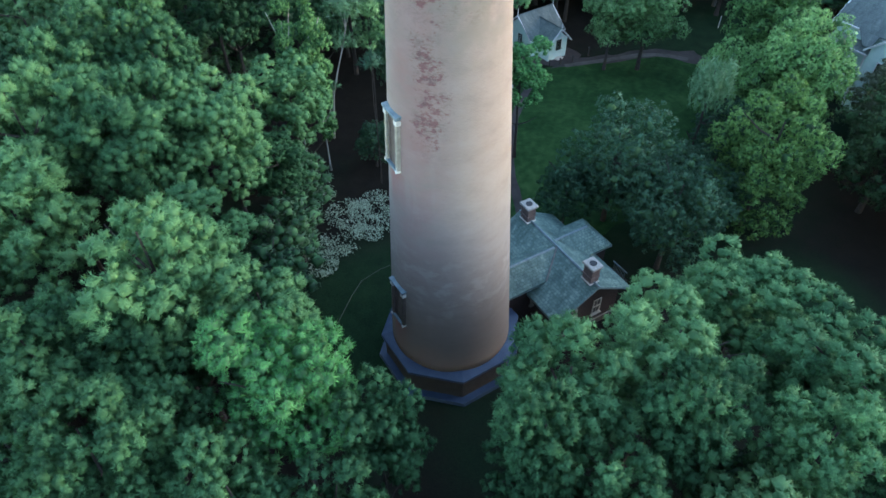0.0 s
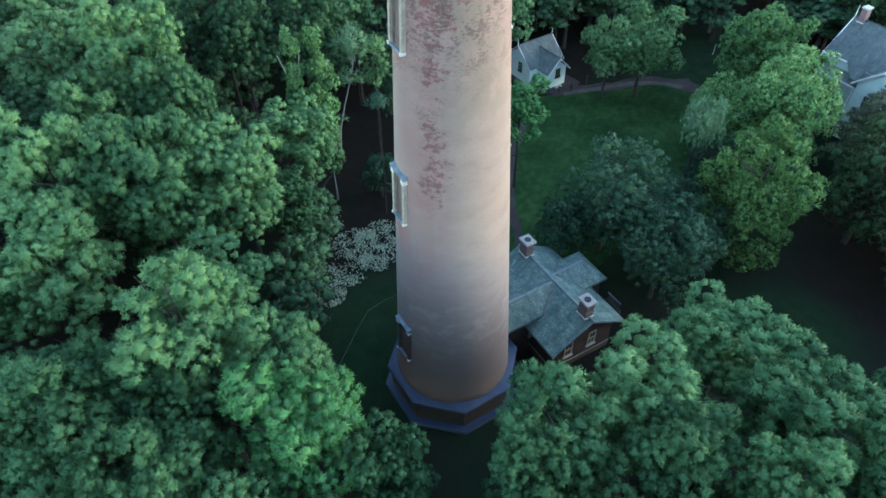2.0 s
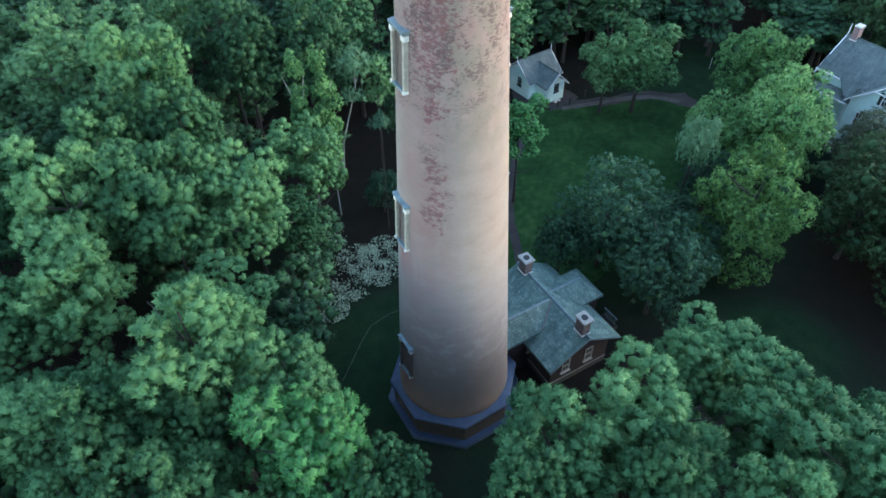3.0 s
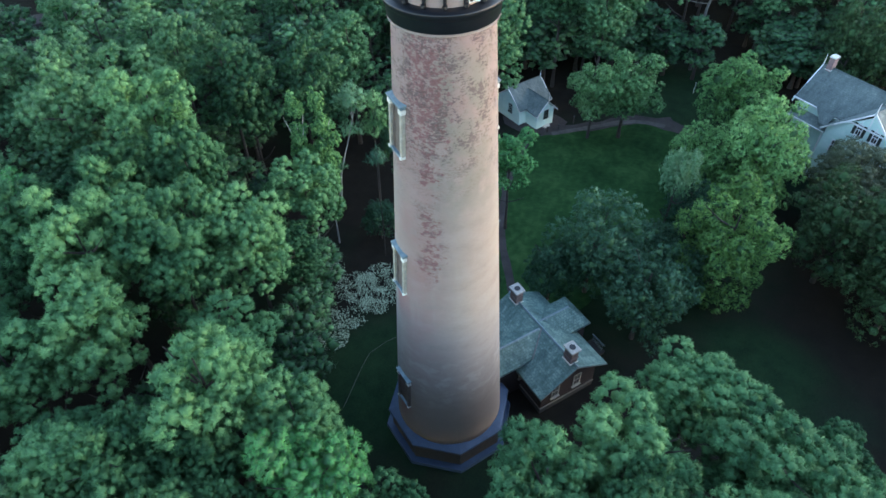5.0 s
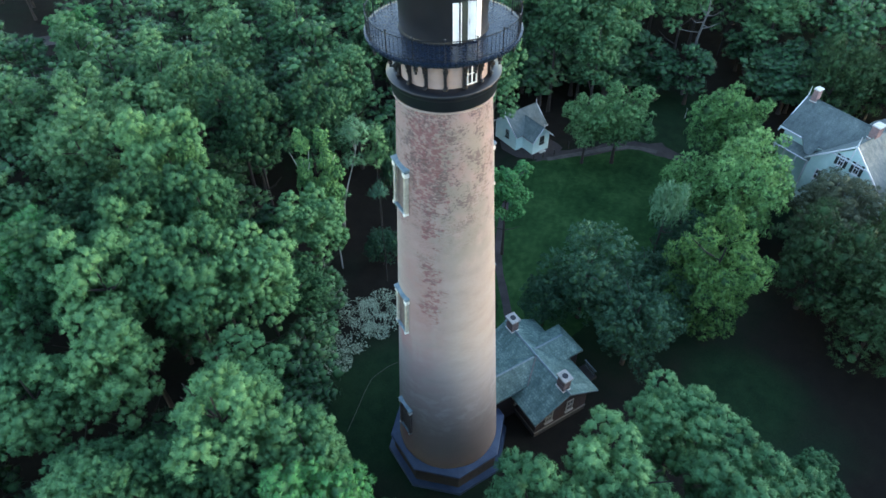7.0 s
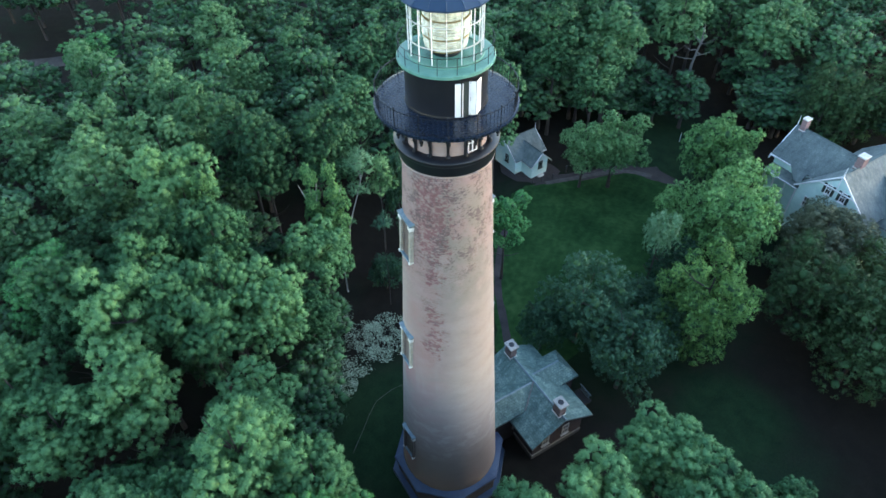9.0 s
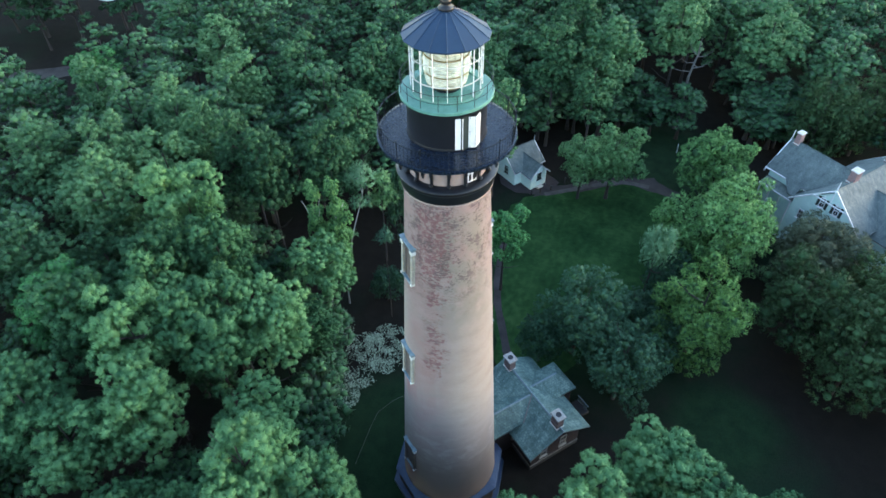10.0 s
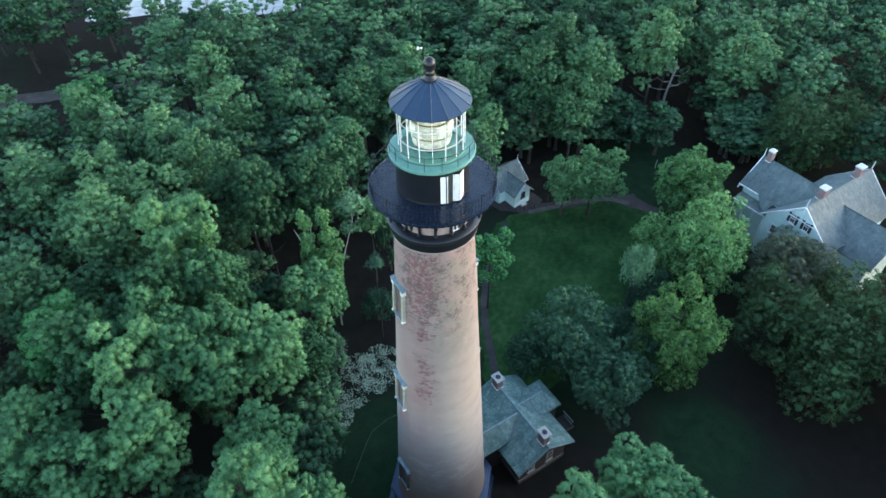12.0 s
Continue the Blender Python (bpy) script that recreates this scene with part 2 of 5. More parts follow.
M = {
    "brick": shaft_brick(),
    "iron": plain("black_iron", (0.004, 0.006, 0.010), (0.009, 0.011, 0.016), 1.5, 0.36, 0.0, 0.0),
    "deck": plain("painted_deck_plate", (0.004, 0.009, 0.020), (0.008, 0.015, 0.030), 0.8, 0.26, 0.0, 0.0),
    "roof_iron": plain("lantern_roof_plate", (0.008, 0.028, 0.062), (0.015, 0.043, 0.090), 0.5, 0.48, 0.0, 0.0),
    "brass": plain("dull_brass", (0.16, 0.12, 0.05), (0.28, 0.21, 0.09), 3.0, 0.4, 0.8, 0.05),
    "green": plain("green_painted_deck", (0.07, 0.20, 0.165), (0.13, 0.30, 0.25), 1.2, 0.45, 0.0, 0.08),
    "white": plain("white_paint", (0.70, 0.72, 0.74), (0.84, 0.85, 0.86), 2.0, 0.5, 0.0, 0.08),
    "cream": plain("cream_brick_panel", (0.27, 0.205, 0.19), (0.34, 0.26, 0.245), 2.2, 0.8, 0.0, 0.2),
    "dentil": plain("pale_dentil_brick", (0.30, 0.25, 0.235), (0.44, 0.38, 0.36), 4.0, 0.8, 0.0, 0.2),
    "plinth": plain("blue_grey_capstone", (0.018, 0.040, 0.088), (0.036, 0.068, 0.13), 1.2, 0.5, 0.0, 0.15),
    "plinth_wall": plain("dark_granite", (0.012, 0.013, 0.016), (0.03, 0.03, 0.034), 2.5, 0.75, 0.0, 0.3),
    "hood": plain("weathered_blue_lead", (0.085, 0.14, 0.175), (0.19, 0.26, 0.29), 2.5, 0.5, 0.0, 0.15),
    "stone": plain("pale_stone_trim", (0.45, 0.45, 0.42), (0.68, 0.68, 0.64), 3.0, 0.7, 0.0, 0.2),
    "jamb": plain("window_jamb_stone", (0.22, 0.21, 0.18), (0.38, 0.36, 0.31), 3.0, 0.75, 0.0, 0.2),
    "cap_stone": plain("grey_cap_stone", (0.20, 0.205, 0.20), (0.36, 0.365, 0.35), 5.0, 0.8, 0.0, 0.3),
    "dull_trim": plain("weathered_grey_trim", (0.10, 0.10, 0.10), (0.20, 0.195, 0.185), 3.0, 0.7, 0.0, 0.1),
    "reveal": plain("brown_window_boards", (0.07, 0.055, 0.05), (0.14, 0.11, 0.10), 3.0, 0.6, 0.0, 0.2),
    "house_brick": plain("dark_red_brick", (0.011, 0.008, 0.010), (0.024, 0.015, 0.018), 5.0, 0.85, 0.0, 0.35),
    "chimney": plain("chimney_brick", (0.085, 0.062, 0.06), (0.16, 0.12, 0.115), 5.0, 0.85, 0.0, 0.35),
    "chimney_red": plain("pale_red_chimney_brick", (0.19, 0.120, 0.118), (0.30, 0.195, 0.19), 5.0, 0.85, 0.0, 0.3),
    "slate": shingle_mat("mossy_slate", (0.024, 0.055, 0.054), (0.080, 0.148, 0.138), (0.25, 0.36, 0.315)),
    "shingle": shingle_mat("grey_wood_shingle", (0.058, 0.082, 0.086), (0.115, 0.150, 0.148), (0.225, 0.265, 0.245)),
    "siding": plain("white_clapboard", (0.56, 0.76, 0.73), (0.70, 0.87, 0.83), 1.5, 0.55, 0.0, 0.1),
    "shutter": plain("dark_green_shutter", (0.012, 0.022, 0.022), (0.03, 0.045, 0.042), 3.0, 0.6, 0.0, 0.1),
    "bark": plain("pine_bark", (0.024, 0.021, 0.020), (0.058, 0.050, 0.046), 4.0, 0.9, 0.0, 0.5),
    "dead_wood": plain("grey_dead_wood", (0.06, 0.058, 0.056), (0.16, 0.155, 0.15), 4.0, 0.9, 0.0, 0.4),
    "pale_bark": plain("pale_birch_bark", (0.22, 0.22, 0.21), (0.42, 0.42, 0.40), 4.0, 0.85, 0.0, 0.4),
    "path": plain("trodden_path", (0.016, 0.0155, 0.016), (0.060, 0.052, 0.052), 0.5, 0.95, 0.0, 0.4),
    "gravel": plain("pale_gravel", (0.035, 0.034, 0.033), (0.105, 0.100, 0.096), 0.7, 0.95, 0.0, 0.4),
    "paving": plain("worn_brick_paving", (0.028, 0.022, 0.023), (0.052, 0.040, 0.040), 2.5, 0.9, 0.0, 0.4),
    "sand": plain("pale_sand", (0.35, 0.35, 0.34), (0.55, 0.54, 0.52), 0.5, 0.95, 0.0, 0.3),
    "shell": plain("bleached_brush", (0.24, 0.36, 0.23), (0.62, 0.72, 0.56), 3.0, 0.9, 0.0, 0.2),
    "cable": plain("pale_hose", (0.05, 0.06, 0.05), (0.10, 0.11, 0.09), 3.0, 0.7, 0.0, 0.1),
    "ground": ground_mat(),
    "lawn": lawn_mat(),
    "pine": leaf("pine_needles", (0.028, 0.086, 0.040), (0.086, 0.220, 0.098), (0.185, 0.378, 0.160)),
    "mid_needles": leaf("tall_pine_needles", (0.030, 0.078, 0.040), (0.093, 0.204, 0.097), (0.194, 0.340, 0.152)),
    # darker, bluer pine needles: the wood's shade and haze put into the colour
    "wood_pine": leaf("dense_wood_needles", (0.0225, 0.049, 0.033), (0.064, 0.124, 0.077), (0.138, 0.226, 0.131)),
    "pine_light": leaf("young_pine_needles", (0.036, 0.135, 0.046), (0.082, 0.275, 0.092), (0.16, 0.40, 0.14)),
    "oak": leaf("dark_oak_leaves", (0.022, 0.064, 0.042), (0.056, 0.138, 0.082), (0.14, 0.26, 0.160), 0.45),
    "broad": leaf("maple_leaves", (0.066, 0.166, 0.058), (0.165, 0.352, 0.122), (0.29, 0.50, 0.19)),
    "olive": leaf("olive_oak_leaves", (0.024, 0.050, 0.022), (0.056, 0.108, 0.044), (0.115, 0.185, 0.075), 0.5),
    "glossy": leaf("glossy_dark_leaves", (0.040, 0.108, 0.046), (0.115, 0.265, 0.105), (0.26, 0.44, 0.20), 0.35),
    "gold": leaf("yellow_green_leaves", (0.056, 0.135, 0.042), (0.142, 0.290, 0.084), (0.26, 0.43, 0.14)),
    "dry": leaf("thin_grey_leaves", (0.070, 0.092, 0.058), (0.115, 0.145, 0.094), (0.165, 0.198, 0.132)),
    # darker copies for clump insides: the shade between tufts is in their colour
    "needle_heart_shade": leaf("shaded_inner_needles", (0.024, 0.074, 0.034), (0.068, 0.176, 0.078), (0.145, 0.295, 0.125)),
    "leaf_heart_shade": leaf("shaded_inner_leaves", (0.024, 0.062, 0.030), (0.058, 0.130, 0.054), (0.115, 0.220, 0.092)),
    "willow": leaf("silvery_leaves", (0.07, 0.17, 0.09), (0.15, 0.31, 0.165), (0.27, 0.43, 0.25)),
}


def glass_mat():
    k = Mat("clear_glass", 0.03)
    k.b.inputs["Transmission Weight"].default_value = 1.0
    k.b.inputs["IOR"].default_value = 1.1
    k.colour((0.9, 0.96, 0.95))
    return k.m


def lens_mat():
    k = Mat("glowing_lens_glass", 0.12)
    f = k.noise(2.6, 4)
    k.colour(k.ramp(f, (0.35, (0.16, 0.20, 0.18)), (0.65, (0.34, 0.38, 0.34))))
    k.put(k.b.inputs["Emission Color"], k.ramp(f, (0.3, (0.50, 0.44, 0.32)), (0.7, (1.0, 0.92, 0.72))))
    k.b.inputs["Emission Strength"].default_value = 0.085
    return k.m


M["glass"], M["lens"] = glass_mat(), lens_mat()


# ---- mesh helpers ----
def part(name, bm, material, parent=None, label="", smooth=False):
    """Links a bmesh as one mesh object under a thing or a part."""
    me = bpy.data.meshes.new(name)
    bm.to_mesh(me)
    bm.free()
    me.materials.append(M[material])
    if smooth:
        me.polygons.foreach_set("use_smooth", [True] * len(me.polygons))
    ob = new(name, me)
    ob.parent = parent
    return tagged(ob, label)


def again(ob, m, parent):
    """One more object on the mesh of ob."""
    o = new(ob.name.split(".")[0], ob.data)
    o.parent, o.matrix_basis = parent, m
    for key in ("label",):
        if key in ob:
            o[key] = ob[key]
    return o


def thing(name, m, label, category, group="", kind=""):
    ob = new(name)
    ob.empty_display_size = 0.3
    ob.matrix_basis = m
    return tagged(ob, label, category, group, kind)


def box(bm, m, sx, sy, sz, bevel=0.0):
    """A box of that size, centred at the pose m."""
    made = bmesh.ops.create_cube(bm, size=1.0, matrix=m @ Matrix.Diagonal((sx, sy, sz, 1)))
    if bevel:
        edges = list({e for v in made["verts"] for e in v.link_edges})
        bmesh.ops.bevel(bm, geom=edges, offset=bevel, segments=1, affect="EDGES")
    return bm


def boxed(x, y, z, sx, sy, sz, bevel=0.0):
    return box(bmesh.new(), Matrix.Translation((x, y, z)), sx, sy, sz, bevel)


def lathe(profile, seg=64, closed=False, turn=0.0):
    """Turns (radius, height) pairs about z."""
    bm = bmesh.new()
    rings = []
    for r, z in profile:
        rings.append([bm.verts.new((r * math.cos(turn + 2 * math.pi * i / seg), r * math.sin(turn + 2 * math.pi * i / seg), z)) for i in range(seg)])
    pairs = list(zip(rings, rings[1:])) + ([(rings[-1], rings[0])] if closed else [])
    for a, b in pairs:
        for i in range(seg):
            j = (i + 1) % seg
            bm.faces.new((a[i], a[j], b[j], b[i]))
    if not closed:
        for ring, flip in ((rings[0], True), (rings[-1], False)):
            bm.faces.new(ring[::-1] if flip else ring)
    bmesh.ops.recalc_face_normals(bm, faces=bm.faces)
    return bm


def tube(bm, points, radii, sides=6):
    """A tapered tube through points."""
    rings = []
    for i, p in enumerate(points):
        a, b = Vector(points[max(0, i - 1)]), Vector(points[min(len(points) - 1, i + 1)])
        d = (b - a).normalized()
        s = d.cross(Vector((0.31, 0.95, 0.07))).normalized()
        u = d.cross(s)
        rings.append([bm.verts.new(Vector(p) + radii[i] * (math.cos(k * 2 * math.pi / sides) * s + math.sin(k * 2 * math.pi / sides) * u)) for k in range(sides)])
    for a, b in zip(rings, rings[1:]):
        for k in range(sides):
            bm.faces.new((a[k], a[(k + 1) % sides], b[(k + 1) % sides], b[k]))
    bm.faces.new(rings[0][::-1])
    bm.faces.new(rings[-1])
    return bm


def polar(r, az, z):
    return Vector((r * math.cos(radians(az)), r * math.sin(radians(az)), z))


def facing(r, az, z):
    """A pose at that radius: x along the wall, y outwards, z up."""
    return Matrix.Translation(polar(r, az, z)) @ Matrix.Rotation(radians(az - 90), 4, "Z")


# ---- ground ----
bm = bmesh.new()
bmesh.ops.create_grid(bm, x_segments=90, y_segments=90, size=900)
for v in bm.verts:
    far = max(0.0, v.co.length - 160)
    v.co.z = 0.02 * noise.noise(v.co * 0.1) - 0.05 + min(6.0, far * 0.01) * (0.5 + noise.noise(v.co * 0.01))
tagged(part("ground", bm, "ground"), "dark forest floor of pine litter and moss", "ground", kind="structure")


def patch(name, outline, z, material, label, category, ragged=0.6):
    """A flat irregular sheet just over the ground, inside an outline."""
    bm = bmesh.new()
    pts, n = [], len(outline)
    for i in range(n):
        a, b = Vector(outline[i]), Vector(outline[(i + 1) % n])
        steps = max(2, int((b - a).length / 1.2))
        for k in range(steps):
            p = a.lerp(b, k / steps).to_3d()
            w = noise.noise_vector(p * 0.45)
            pts.append((p.x + ragged * w.x, p.y + ragged * w.y, z))
    bm.faces.new([bm.verts.new(p) for p in pts])
    bmesh.ops.triangulate(bm, faces=bm.faces)
    return tagged(part(name, bm, material), label, category, kind="structure")


patch("lawn", [(6.0, 10), (6.0, 17), (5.8, 24), (7.0, 32), (10.4, 41.5), (17, 45.6), (28, 47.0), (35, 43), (32, 30), (26, 24), (20, 17), (13, 11)], 0.012, "lawn", "mown green lawn between the houses", "lawn", 1.0)


def ribbon(name, line, width, z, material, label, category):
    """A strip of even width along a line on the ground."""
    bm = bmesh.new()
    pts = []
    for i in range(len(line) - 1):
        a, b = Vector(line[i]), Vector(line[i + 1])
        n = max(2, int((b - a).length))
        pts += [a.lerp(b, k / n) for k in range(n)]
    pts.append(Vector(line[-1]))
    rows = []
    for i, p in enumerate(pts):
        d = (pts[min(i + 1, len(pts) - 1)] - pts[max(i - 1, 0)]).normalized()
        w = 0.5 * width * (1 + 0.35 * noise.noise(Vector((p.x * 0.6, p.y * 0.6, 3))))
        q = Vector((-d.y, d.x)) * w
        rows.append((bm.verts.new((p.x + q.x, p.y + q.y, z)), bm.verts.new((p.x - q.x, p.y - q.y, z))))
    for (a, b), (c, d) in zip(rows, rows[1:]):
        bm.faces.new((a, b, d, c))
    bmesh.ops.recalc_face_normals(bm, faces=bm.faces)
    return tagged(part(name, bm, material), label, category, kind="structure")


ribbon("garden_path", [(7.2, 11.5), (7.0, 16.3), (6.6, 22.3), (7.0, 27), (7.9, 31.9), (9.6, 37.0), (11.6, 41.6)], 0.9, 0.022, "path", "narrow grey trodden path beside the lawn", "path")
patch("drive", [(13.6, 42.9), (17.4, 43.9), (21.0, 44.3), (26.0, 45.4), (30.0, 45.2), (34.4, 42.0), (36.0, 43.2), (32.4, 46.8), (28.0, 47.9), (22.0, 46.6), (17.6, 45.7), (14.2, 44.6)], 0.024, "path", "worn dirt drive between lawn and cottage", "drive", 0.9)
ribbon("gravel_path", [(15.4, 43.7), (18.1, 44.3), (21.7, 45.2), (25.2, 46.1), (27.4, 46.2), (29.6, 45.7), (31.4, 44.8)], 0.9, 0.030, "gravel", "pale gravel path past the cottage trees", "path")
patch("sandy_lot", [(-78, 118), (-60, 121), (-34, 119), (-22, 124), (-24, 140), (-84, 138)], 0.02, "sand", "pale open sandy lot beyond the woods", "sand", 1.5)
patch("sandy_track", [(-90, 78), (-74, 82), (-55, 86), (-46, 87), (-44, 89), (-56, 89), (-76, 86), (-92, 83)], 0.02, "path", "faint sandy track through the woods", "path", 0.7)

patch("cottage_paving", [(9.0, 46.4), (11.0, 44.4), (14.2, 43.6), (17.0, 45.0), (18.2, 46.6), (16.6, 48.6), (12.0, 50.6), (9.0, 49.0)], 0.017, "paving", "worn reddish brick paving round the cottage", "paving", 0.5)


# ---- lighthouse ----
lighthouse = thing("lighthouse", Matrix(), "tall tapered weathered brick lighthouse with black iron lantern room", "lighthouse")
SHAFT_TOP = 37.35


def shaft_r(z):
    return 4.53 - 0.05066 * z


prof = [(shaft_r(z), z) for z in [2.55 + (SHAFT_TOP - 2.55) * i / 40 for i in range(41)]]
part("shaft", lathe(prof, 128), "brick", lighthouse, "bleached pinkish brick shaft with bare red patches", True)

# octagonal plinth
OCT = radians(188.8)


def octagon(r0, z0, r1, z1):
    return lathe([(r0, z0), (r1, z1)], 8, turn=OCT)


part("plinth_step", octagon(5.62, -0.1, 5.58, 0.32), "plinth", lighthouse, "blue-grey stone bottom step")
part("plinth_wall", octagon(5.02, 0.3, 5.0, 2.3), "plinth_wall", lighthouse, "dark granite octagonal plinth wall")
part("plinth_cap", lathe([(5.0, 2.28), (5.3, 2.36), (5.27, 2.56), (5.1, 2.62), (4.3, 2.78)], 8, turn=OCT), "plinth", lighthouse, "blue-grey octagonal capstone")


# windows
def tower_window(az, top, sill, jamb="jamb"):
    r = shaft_r(sill) + 0.07
    lean = Matrix.Rotation(math.atan(0.05066), 4, "X")
    h = top - sill
    bm = bmesh.new()
    for sx in (-1, 1):
        box(bm, Matrix.Translation((sx * 0.68, -0.10, h / 2)), 0.26, 0.34, h, 0.02)
    win = part("tower_window", bm, jamb, lighthouse, "recessed window with pale stone jambs" if jamb == "jamb" else "recessed window with dark brick jambs")
    win.matrix_basis = facing(r, az, sill) @ lean
    bm = bmesh.new()
    box(bm, Matrix.Translation((0, -0.10, h + 0.13)) @ Matrix.Rotation(radians(-9), 4, "X"), 1.8, 0.56, 0.15, 0.02)
    box(bm, Matrix.Translation((0, -0.10, h)), 1.66, 0.46, 0.14, 0.02)
    part("window_hood", bm, "hood", win, "weathered blue-grey projecting hood")
    for sx in (-1, 1):
        part("jamb_capital", boxed(sx * 0.68, -0.08, h - 0.24, 0.36, 0.4, 0.26, 0.02), "stone", win)
        part("sill_end", boxed(sx * 0.74, -0.06, -0.06, 0.16, 0.42, 0.18, 0.02), "stone", win)
    part("window_sill", boxed(0, -0.10, -0.07, 1.4, 0.4, 0.15, 0.02), "hood", win)
    part("window_panel", boxed(0, -0.12, h / 2, 1.12, 0.1, h - 0.05), "reveal", win, "dark brown boarded opening")
    for x in (-0.3, 0.3):
        part("mullion", boxed(x, -0.06, h / 2, 0.06, 0.05, h - 0.1), "reveal", win)
    return win


for az, top, sill, jamb in ((206.5, 32.95, 29.9, "jamb"), (206.5, 22.3, 19.0, "jamb"), (211.5, 9.35, 6.15, "reveal")):
    tower_window(az, top, sill, jamb)
for top, sill in ((32.75, 29.75), (22.1, 18.9)):
    tower_window(31, top, sill)

# belt, watch room, brackets
dentils = part("dentil_course", lathe([(2.60, 37.12), (2.70, 37.16), (2.70, 37.32), (2.60, 37.36)], 96), "dentil", lighthouse, "pale course of small brick ends")
tooth = part("dentil", box(bmesh.new(), Matrix(), 0.07, 0.14, 0.13), "dentil", dentils)
tooth.matrix_basis = facing(2.75, 0, 37.25)
for i in range(1, 144):
    again(tooth, facing(2.75, 2.5 * i, 37.25), dentils)
part("belt", lathe([(2.60, 37.2), (2.82, 37.32), (2.84, 37.36), (2.89, 37.92), (2.91, 37.96), (3.03, 38.12), (3.08, 38.3), (3.06, 38.36), (2.4, 38.42)], 96), "iron", lighthouse, "black iron belt with flared top ledge", True)
part("watch_room_wall", lathe([(2.42, 38.4), (2.42, 38.42), (2.42, 40.33), (2.42, 40.35)], 96), "cream", lighthouse, "cream brick wall between the brackets", True)
part("cornice_ring", lathe([(2.44, 40.0), (2.62, 40.05), (2.66, 40.32), (2.44, 40.36)], 96), "iron", lighthouse)


def bracket():
    """A slim post on the wall, an open curved brace under a cantilever, two turned knobs."""
    bm = box(bmesh.new(), Matrix.Translation((0, 0.07, 0.98)), 0.16, 0.14, 1.96, 0.015)
    box(bm, Matrix.Translation((0, 0.75, 1.9)), 0.11, 1.3, 0.14, 0.015)
    arc = [(0, 0.12 + 1.22 * (1 - math.cos(a)), 0.55 + 1.27 * math.sin(a)) for a in [math.pi / 2 * i / 8 for i in range(9)]]
    tube(bm, arc, [0.08] * 9, 6)
    for y, z, r in ((0.16, 0.12, 0.15), (0.2, 1.02, 0.14), (0.2, 0.78, 0.1), (1.28, 1.68, 0.13), (1.28, 1.5, 0.08)):
        bmesh.ops.create_icosphere(bm, subdivisions=1, radius=r, matrix=Matrix.Translation((0, y, z)))
    box(bm, Matrix.Translation((0, 0.1, 1.25)), 0.22, 0.2, 0.12, 0.02)
    bmesh.ops.recalc_face_normals(bm, faces=bm.faces)
    return bm


first = None
for i in range(16):
    m = facing(2.44, 270.5 + 22.5 * i, 38.4)
    if first is None:
        first = part("bracket", bracket(), "iron", lighthouse, "black cast-iron gallery bracket")
        first.matrix_basis = m
    else:
        again(first, m, lighthouse)

# small white window in the watch room
bm = bmesh.new()
for sx in (-0.27, 0.0, 0.27):
    box(bm, Matrix.Translation((sx, 0.04, 0.85)), 0.045, 0.1, 1.65)
for z in (0.06, 0.6, 1.15, 1.66):
    box(bm, Matrix.Translation((0, 0.035, z)), 0.56, 0.08, 0.035)
watch_win = part("watch_room_window", bm, "white", lighthouse, "small white sash window frame")
watch_win.matrix_basis = facing(2.44, 303.0, 38.5)
part("pane", boxed(0, 0.01, 0.85, 0.54, 0.04, 1.6), "iron", watch_win, "dark window pane")

# main gallery
part("gallery_deck", lathe([(2.3, 40.3), (3.75, 40.3), (3.95, 40.38), (4.02, 40.46), (4.02, 40.6), (3.9, 40.63), (2.2, 40.70)], 96), "deck", lighthouse, "round black iron gallery deck")
GR, GZ = 3.9, 40.6
def hoop(r, z, s):
    return lathe([(r - s, z - s), (r + s, z - s), (r + s, z + s), (r - s, z + s)], 64, True)


railing = part("gallery_railing", hoop(GR, GZ + 1.05, 0.02), "iron", lighthouse, "thin black iron railing")
post = bmesh.new()
tube(post, [(0, 0, 0), (0, 0, 1.12)], [0.035, 0.03], 6)
bmesh.ops.create_icosphere(post, subdivisions=1, radius=0.06, matrix=Matrix.Translation((0, 0, 1.16)))
post = part("rail_post", post, "iron", railing)
post.matrix_basis = facing(GR, 0, GZ)
for i in range(1, 16):
    again(post, facing(GR, 22.5 * i, GZ), railing)
bal = part("baluster", tube(bmesh.new(), [(0, 0, 0), (0, 0, 1.02)], [0.014, 0.014], 4), "iron", railing)
bal.matrix_basis = facing(GR, 3.75, GZ)
for i in range(16):
    for k in range(1, 6):
        if i or k > 1:
            again(bal, facing(GR, 22.5 * i + 3.75 * k, GZ), railing)
for z, s in ((0.12, 0.012),):
    part("rail_hoop", hoop(GR, GZ + z, s), "iron", railing)

# service drum with its open double door
part("service_drum", lathe([(2.26, 40.66), (2.30, 40.7), (2.24, 40.80), (2.24, 40.84), (2.24, 42.92), (2.24, 42.96), (2.32, 43.04), (2.34, 43.08)], 96), "iron", lighthouse, "black iron service room drum", True)
DOOR = 295.0
bm = box(boxed(-0.27, 0.04, 1.05, 0.08, 0.16, 2.1), Matrix.Translation((0.27, 0.04, 1.05)), 0.08, 0.16, 2.1)
door = part("drum_door", bm, "iron", lighthouse, "open double door with white leaves")
door.matrix_basis = facing(2.22, DOOR, 40.72)
part("door_opening", boxed(0, -0.06, 1.02, 0.5, 0.2, 1.98), "shutter", door, "dark green inner doorway")
part("door_head", boxed(0, 0.04, 2.12, 0.66, 0.16, 0.1), "iron", door)


